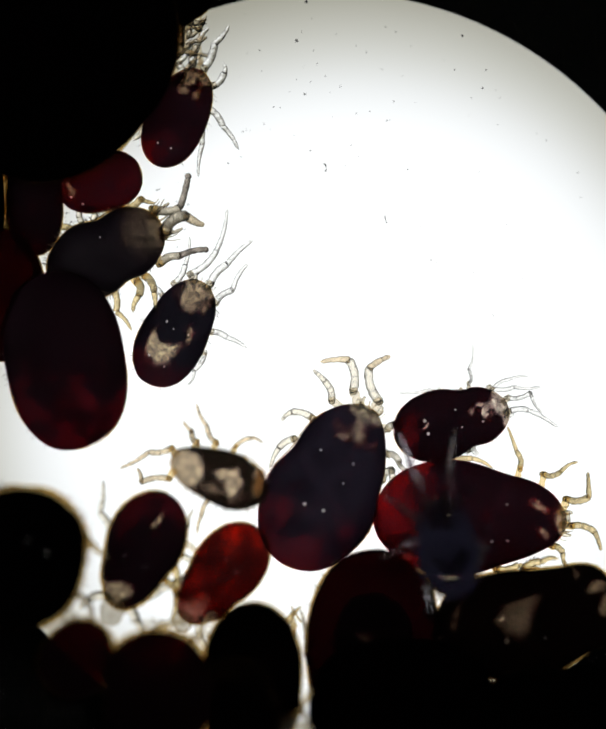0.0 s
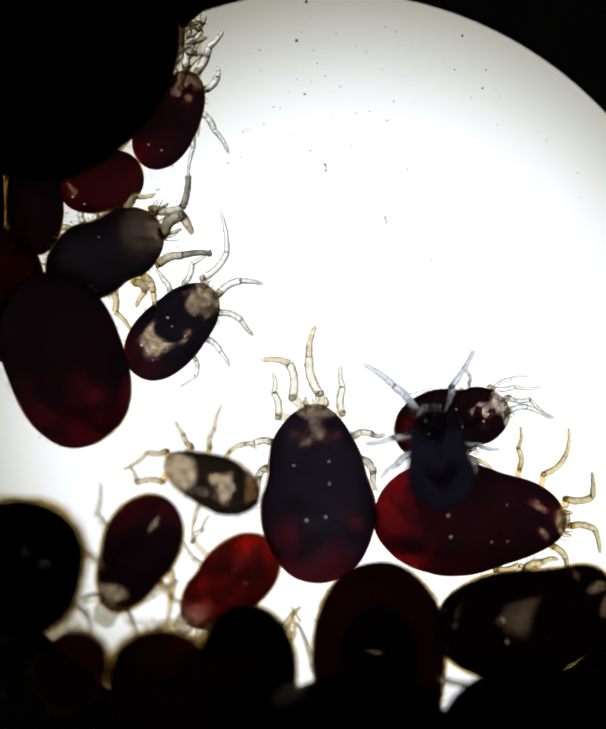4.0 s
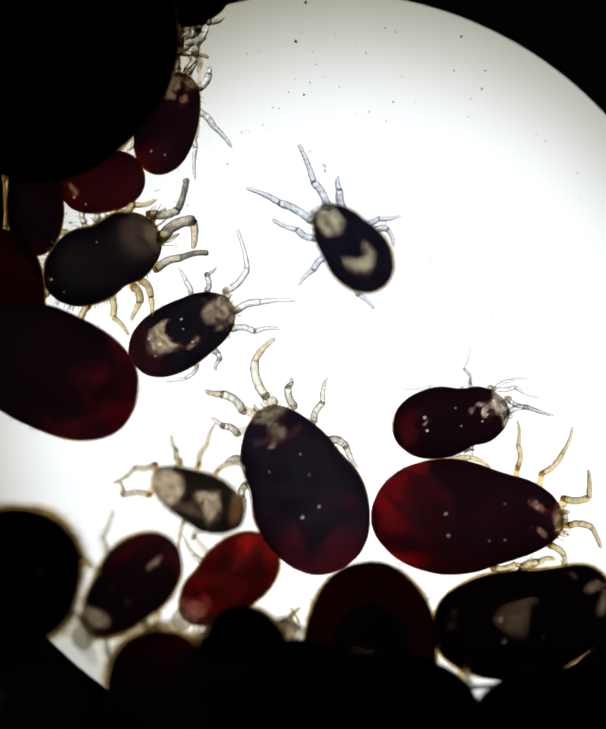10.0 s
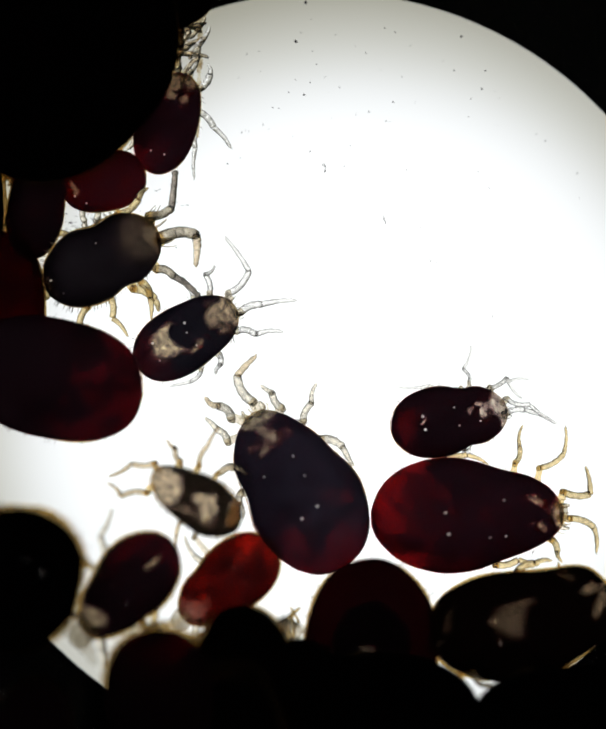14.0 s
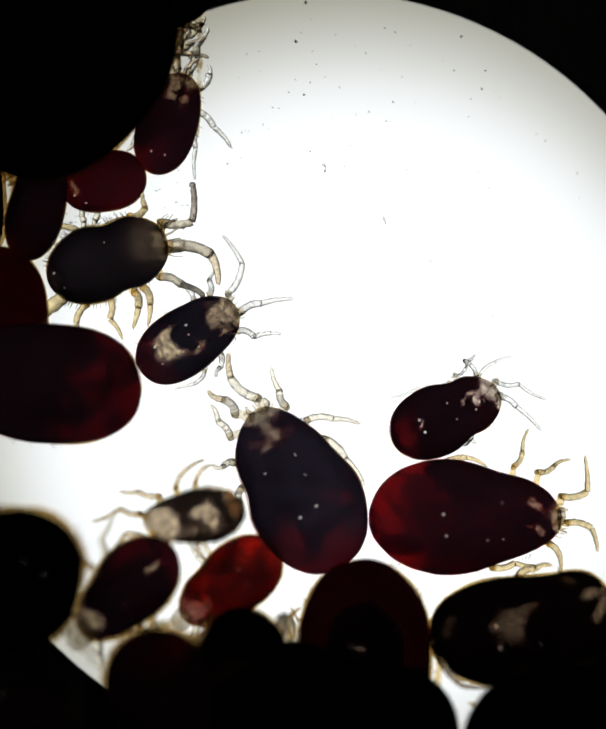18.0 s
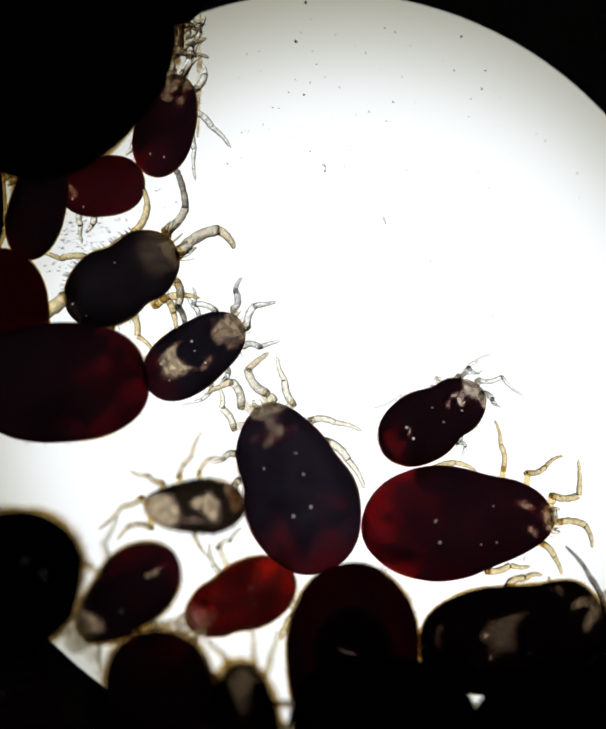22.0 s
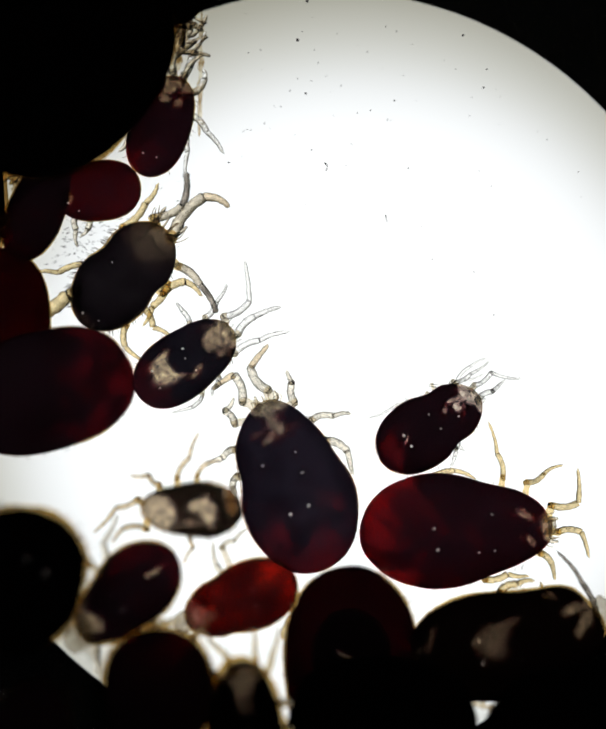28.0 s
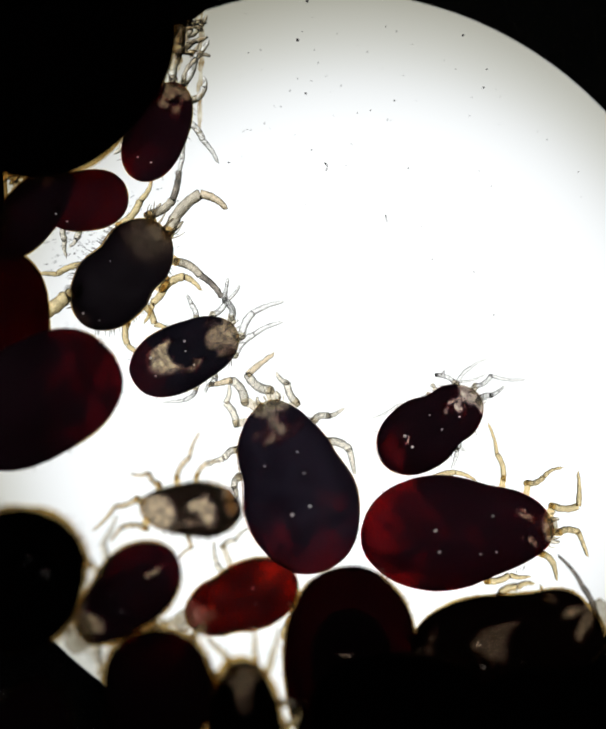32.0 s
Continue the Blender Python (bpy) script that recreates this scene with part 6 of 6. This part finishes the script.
    swing(striped_mite_leg_0[1], [(0, 33, -0), (1, 47, 44), (2, 99, 57), (3, 46, -0), (6, 71, 6), (7, 71, 48), (8, 50, 24), (9, 59, 28), (10, 66, 21), (11, 75, 16), (12, 76, 28), (13, 69, 12), (14, 80, 6), (17, 78, 41), (18, 73, 41), (19, 83, 41), (20, 100, 37), (20.5, 147, 47), (21, 194, 58), (22, 187, 50), (22.5, 133, 41), (23, 78, 32), (24, 100, 57), (25, 84, 54), (28, 79, 25), (28.5, 137, 41), (29, 195, 57), (30, 222, 70), (31, 214, 53), (32, 208, 54)])
    swing(striped_mite_leg_1[0], [(0, -12, -0), (1, -15, -17), (2, -12, -0), (3, -20, -20), (6, -5, -11), (7, -12, -4), (8, -11, -0), (9, -16, -21), (10, -12, -26), (11, -15, -27), (14, -12, -32), (19, -12, -36), (20, 3, -33), (21, 29, -44), (22, 35, -32), (24, -20, -57), (25, -6, -47), (28, 11, -23), (29, 24, -24), (30, 29, -39), (31, 16, -50), (32, 40, -0)])
    swing(striped_mite_leg_1[1], [(0, -6, -0), (0.5, -12, 37), (1, -18, 73), (2, -31, 57), (3, -77, 63), (4.5, -44, 65), (6, -10, 67), (7, -7, 44), (8, -14, 33), (9, -14, 21), (10, -17, 25), (11, -9, 27), (14, -15, 31), (19, -26, 56), (20, -47, 59), (21, -98, 54), (22, -108, 57), (23, -151, 70), (24, -195, 82), (24.33, -149, 83), (24.67, -103, 84), (25, -57, 84), (28, -39, 56), (29, -41, 36), (30, -67, 69), (31, -92, 80), (31.5, -69, 49), (32, -45, 19)])
    swing(striped_mite_leg_2[0], [(0, -25, -41), (1, -36, -52), (2, -52, -41), (3, -83, -38), (4.5, -50, -31), (6, -18, -24), (7, -34, -34), (8, -33, -38), (9, -37, -41), (10, -38, -37), (11, -47, -41), (14, -41, -43), (19, -56, -51), (20, -37, -48), (21, -38, -54), (22, -40, -54), (23, -42, -53), (24, -19, -52), (25, -42, -60), (26.5, -25, -30), (28, -8, -0), (29, 0, -0), (30, -3, -0), (31, -17, -29), (32, 22, -0)])
    swing(striped_mite_leg_2[1], [(0, 38, 49), (0.33, 79, 54), (0.67, 121, 58), (1, 163, 63), (1.5, 130, 71), (2, 97, 79), (2.33, 138, 78), (2.67, 180, 76), (3, 221, 74), (4, 264, 72), (5, 306, 70), (6, 349, 67), (7, 371, 75), (8, 397, 72), (9, 416, 58), (10, 396, 69), (11, 406, 57), (14, 403, 70), (19, 439, 65), (19.5, 405, 56), (20, 370, 47), (20.5, 429, 59), (21, 488, 70), (22, 494, 69), (23, 476, 79), (24, 441, 85), (24.5, 478, 72), (25, 516, 58), (26, 460, 38), (27, 405, 19), (28, 350, -0), (29, 336, -0), (30, 342, -0), (31, 361, 44), (32, 337, -0)])
    swing(striped_mite_leg_3[0], [(0, -81, -25), (1, -112, -0), (2, -120, -0), (3, -109, -27), (6, -67, -0), (7, -89, -32), (8, -80, -43), (9, -85, -57), (10, -84, -55), (11, -93, -48), (13, -109, -53), (14, -107, -52), (19, -130, -43), (20, -132, -47), (21, -131, -57), (22, -132, -60), (32, -132, -60)])
    swing(striped_mite_leg_3[1], [(0, -8, 25), (1, -20, -0), (2, -20, -0), (3, -22, 58), (6, -3, 46), (7, -15, 69), (8, -63, 75), (8.5, -105, 59), (9, -147, 42), (10, -137, 45), (11, -119, 47), (13, -133, 53), (14, -145, 55), (19, -146, 73), (20, -145, 67), (21, -145, 58), (22, -163, 55), (32, -163, 55)])
    swing(striped_mite_leg_4[0], [(0, -3, -0), (1, -3, -0), (2, 18, -11), (6, 28, -20), (7, 42, -18), (8, 50, -24), (9, 55, -29), (10, 62, -43), (11, 63, -41), (14, 72, -26), (17, 65, -0), (18, 57, -48), (19, 72, -29), (20, 71, -9), (21, 88, -21), (22, 129, -14), (22.5, 96, -15), (23, 62, -15), (24, 32, -0), (25, 4, -34), (28, 19, -28), (32, 19, -28)])
    swing(striped_mite_leg_4[1], [(0, 22, -0), (1, 22, -0), (2, 7, 11), (4, -40, 43), (6, -86, 74), (7, -84, 78), (8, -109, 69), (9, -127, 64), (10, -138, 56), (11, -122, 62), (14, -113, 62), (17, -66, 65), (17.5, -107, 64), (18, -149, 64), (19, -115, 60), (20, -80, 64), (21, -110, 58), (22, -87, 53), (22.5, -36, 44), (23, 14, 35), (24, -5, -0), (25, 25, 31), (28, 10, 69), (32, 10, 69)])
    swing(striped_mite_leg_5[0], [(0, 74, -13), (7, 74, -13), (8, 64, -0), (9, 70, -9), (11, 83, -25), (32, 83, -25)])
    swing(striped_mite_leg_5[1], [(0, 6, 46), (7, 6, 46), (8, 7, -0), (9, 6, 9), (10, 13, 39), (11, 21, 70), (32, 21, 70)])
    swing(striped_mite_leg_6[0], [(0, 177, -39), (1, 235, -56), (2, 178, -34), (2.5, 210, -45), (3, 243, -55), (6, 185, -7), (7, 181, -0), (8, 198, -50), (32, 198, -50)])
    swing(striped_mite_leg_6[1], [(0, 37, 78), (0.33, -11, 59), (0.67, -58, 40), (1, -106, 22), (1.33, -51, 39), (1.67, 3, 55), (2, 58, 72), (2.33, 116, 55), (2.67, 175, 37), (3, 233, 20), (4.5, 288, 41), (6, 343, 63), (6.5, 345, 31), (7, 346, -0), (8, 309, 38), (32, 309, 38)])
    walk(striped_mite["root"], path([(0, -0.73, 0.181, 61.6), (0.5, -0.734, 0.187, 59.2), (1, -0.738, 0.201, 57.9), (1.5, -0.748, 0.22, 57.9), (2, -0.759, 0.226, 57.5), (2.5, -0.76, 0.223, 55.2), (3, -0.751, 0.218, 51.7), (3.5, -0.746, 0.206, 48.7), (5.5, -0.741, 0.174, 39.9), (6, -0.735, 0.176, 39), (6.5, -0.722, 0.18, 36.7), (7, -0.708, 0.179, 33.5), (7.5, -0.704, 0.175, 31.1), (8, -0.703, 0.174, 30.2), (9.5, -0.694, 0.179, 30), (10.5, -0.682, 0.178, 30.8), (12, -0.67, 0.167, 31.9), (14, -0.667, 0.158, 31.7), (14.5, -0.67, 0.16, 30.8), (16.5, -0.667, 0.152, 34.3), (17.5, -0.663, 0.15, 33.6), (18, -0.656, 0.146, 34.4), (18.5, -0.646, 0.134, 35.5), (19.5, -0.641, 0.112, 35.5), (20.5, -0.629, 0.078, 33.1), (21, -0.622, 0.069, 32.8), (21.5, -0.619, 0.062, 33.6), (22, -0.621, 0.054, 35.6), (22.5, -0.616, 0.044, 38.3), (23, -0.602, 0.022, 40), (23.5, -0.598, -0.004, 42.6), (24, -0.6, -0.011, 46.5), (24.5, -0.598, -0.006, 50.1), (25, -0.602, -0.009, 53), (25.5, -0.607, -0.013, 53.9), (27.5, -0.64, -0.035, 44.7), (28, -0.674, 0.011, 35.6), (28.5, -0.687, 0.024, 29.3), (29, -0.687, 0.023, 26.7), (29.5, -0.68, 0.028, 26.5), (30, -0.668, 0.048, 26.1), (30.5, -0.656, 0.07, 26.6), (31, -0.653, 0.069, 27.7), (31.5, -0.661, 0.057, 27.2), (32, -0.676, 0.053, 25.4)]))
    walk(top_mite["root"], path([(0, -0.717, 1.414, 65.5), (0.5, -0.742, 1.418, 61.5), (1, -0.746, 1.415, 61.2), (1.5, -0.75, 1.408, 62.3), (2, -0.758, 1.406, 62.3), (3, -0.764, 1.405, 62.9), (3.5, -0.764, 1.401, 63.4), (5.5, -0.768, 1.4, 64.7), (6, -0.759, 1.389, 67.6), (7.5, -0.767, 1.384, 68.9), (10, -0.773, 1.38, 72.2), (11, -0.776, 1.387, 72.1), (13.5, -0.773, 1.382, 71.1), (17, -0.771, 1.38, 71.8), (19.5, -0.775, 1.379, 71.7), (20.5, -0.779, 1.376, 74), (21.5, -0.786, 1.367, 74.8), (22.5, -0.785, 1.367, 74.1), (24, -0.792, 1.365, 71.6), (25.5, -0.802, 1.37, 71.2), (27.5, -0.808, 1.37, 70.6), (28, -0.812, 1.364, 69.4), (28.5, -0.822, 1.357, 67.6), (29, -0.83, 1.349, 66.6), (30.5, -0.831, 1.334, 65.4), (31.5, -0.832, 1.331, 65), (32, -0.831, 1.333, 65.5)]))
    walk(small_red_mite["root"], path([(0, -1.164, 1.045, 192), (9, -1.15, 1.042, 192), (17, -1.14, 1.05, 190), (22, -1.15, 1.02, 187), (23, -1.146, 1.018, 186), (25, -1.149, 1.002, 186), (28, -1.173, 0.994, 186), (29, -1.21, 0.975, 186), (30, -1.261, 0.957, 186), (31, -1.203, 0.947, 187), (32, -1.245, 0.938, 188)]))
    walk(outer_mite["root"], path([(0, -1.95, 0.93, 88), (32, -1.95, 0.93, 88)]))
    walk(side_mite["root"], path([(0, -1.54, 0.945, 92), (9, -1.536, 0.945, 92), (13, -1.528, 0.93, 85), (17, -1.521, 0.912, 77), (20, -1.52, 0.912, 76), (24, -1.515, 0.918, 77), (28, -1.52, 0.90, 68), (30, -1.535, 0.89, 57), (32, -1.555, 0.875, 50)]))
    walk(huge_mite["root"], path([(0, -1.43, 1.786, 45), (14, -1.43, 1.786, 45), (17, -1.438, 1.802, 45), (32, -1.454, 1.813, 45)]))
    walk(far_mite["root"], path([(0, 1.484, -2.135, 0), (3, 1.369, -2.135, 0), (6, 1.436, -2.135, 0), (9, 1.529, -2.135, 0), (19, 1.529, -2.135, 0), (23, 1.556, -2.135, 0), (28, 1.636, -2.135, 0), (30, 1.596, -2.135, 0), (32, 1.484, -2.135, 0)]))
    walk(clump_mite["root"], path([(0, -0.684, 2.058, 20), (3, -0.71, 2.05, 20), (6, -0.724, 2.05, 20), (8, -0.697, 2.05, 20), (9, -0.604, 2.053, 25), (10, -0.591, 2.058, 25), (11, -0.67, 2.05, 20), (13, -0.684, 2.042, 20), (23, -0.737, 2.042, 20), (28, -0.737, 2.042, 20), (32, -0.702, 2.058, 20)]))
    swing(crawler_leg_0[0], [(0, 10, 30), (2, 20, 30), (3, 40, 30), (5.5, 20, 30), (6, 26, 30), (7, 12, 46), (8, 3, 58), (9, 7, 32), (10, 21, 30), (11, 42, 30), (12, 15, 30), (13, 5, 30), (32, 5, 30)])
    swing(crawler_leg_0[1], [(0, 0, -14), (3, 10, -14), (5, 30, -14), (5.5, 55, -14), (6, 70, -14), (6.5, 30, -14), (7, -5, -14), (9, -2, -14), (10, 5, -14), (11, -15, -14), (12, 0, -14), (32, 0, -14)])
    swing(crawler_leg_1[0], [(0, 40, 30), (2, 55, 30), (4, 100, 30), (5.5, 150, 30), (7, 150, 30), (7.5, 85, 30), (8, 20, 30), (9, 38, 30), (10, 24, 30), (11, 57, 30), (12, 35, 30), (32, 40, 30)])
    swing(crawler_leg_1[1], [(0, 0, -14), (9, -5, -14), (10, 5, -14), (11, 70, -14), (12, 20, -14), (32, 0, -14)])
    swing(crawler_leg_2[0], [(0, 100, 30), (3, 95, 30), (5.5, 165, 30), (7, 165, 30), (8, 98, 30), (9, 112, 30), (10, 95, 30), (11, 81, 30), (12, 100, 30), (32, 100, 30)])
    swing(crawler_leg_3[0], [(0, 165, 30), (3, 170, 30), (6, 165, 30), (9, 184, 30), (10, 175, 30), (11, 160, 30), (12, 170, 30), (32, 170, 30)])
    swing(crawler_leg_4[0], [(0, -15, 30), (2, -10, 30), (3, -35, 30), (5.5, -25, 30), (6, -18, 30), (6.5, -5, 30), (7, 3, 46), (8, -37, 30), (9, -29, 30), (10, -10, 30), (11, -27, 30), (12, -20, 30), (32, -20, 30)])
    swing(crawler_leg_4[1], [(0, -5, -14), (3, -8, -14), (6, 5, -14), (7, 8, -14), (8, -21, -14), (9, -23, -14), (10, -8, -14), (11, -32, -14), (12, -15, -14), (32, -15, -14)])
    swing(crawler_leg_5[0], [(0, -30, 30), (2, -35, 30), (4, -90, 30), (5.5, -150, 30), (7, -150, 30), (7.5, -85, 30), (8, -25, 30), (9, -24, 30), (10, -26, 30), (11, -17, 30), (12, -30, 30), (32, -30, 30)])
    swing(crawler_leg_5[1], [(0, -30, -14), (8, -40, -14), (9, -70, -14), (10, -5, -14), (11, 0, -14), (12, -40, -14), (32, -40, -14)])
    swing(crawler_leg_6[0], [(0, -90, 30), (3, -80, 30), (5.5, -160, 30), (7, -165, 30), (8, -120, 30), (9, -81, 30), (10, -116, 30), (11, -90, 30), (12, -95, 30), (32, -95, 30)])
    swing(crawler_leg_7[0], [(0, -130, 30), (3, -125, 30), (6, -130, 30), (9, -131, 30), (10, -112, 30), (11, -154, 30), (12, -130, 30), (32, -130, 30)])
    walk(crawler["root"], path([(0, 0.809, -1.03, 100, 0.6), (0.5, 0.81, -1.02, 100, 0.6), (1, 0.755, -0.9, 100, 0.6), (1.5, 0.722, -0.75, 100, 0.55), (2, 0.745, -0.69, 102, 0.5), (2.5, 0.75, -0.65, 104, 0.42), (3, 0.757, -0.6, 104, 0.32), (3.5, 0.79, -0.585, 95, 0.25), (5.5, 0.625, -0.27, 110, 0.12), (6, 0.609, -0.222, 110, 0.1), (6.5, 0.56, -0.205, 100, 0.05), (7, 0.597, -0.168, 93, 0.05), (7.5, 0.63, -0.07, 98, 0.05), (8, 0.61, -0.008, 102, 0.05), (8.5, 0.54, 0.11, 101, 0.05), (9, 0.485, 0.294, 101, 0), (9.4, 0.437, 0.408, 112, 0), (9.8, 0.342, 0.565, 130, 0), (10.2, 0.205, 0.77, 126, 0), (10.6, 0.075, 0.968, 114, 0), (11, -0.03, 1.2, 105, 0), (11.4, -0.052, 1.63, 96, 0), (11.6, -0.057, 1.75, 92, 0), (11.8, -0.044, 1.855, 92, 0), (12, 0.012, 2.015, 92, 0), (12.2, 0.023, 2.189, 92, 0), (12.5, 0.023, 2.57, 92, 0), (13, 0.023, 2.837, 92, 0), (32, 0.023, 2.89, 92, 0)]))


motions()
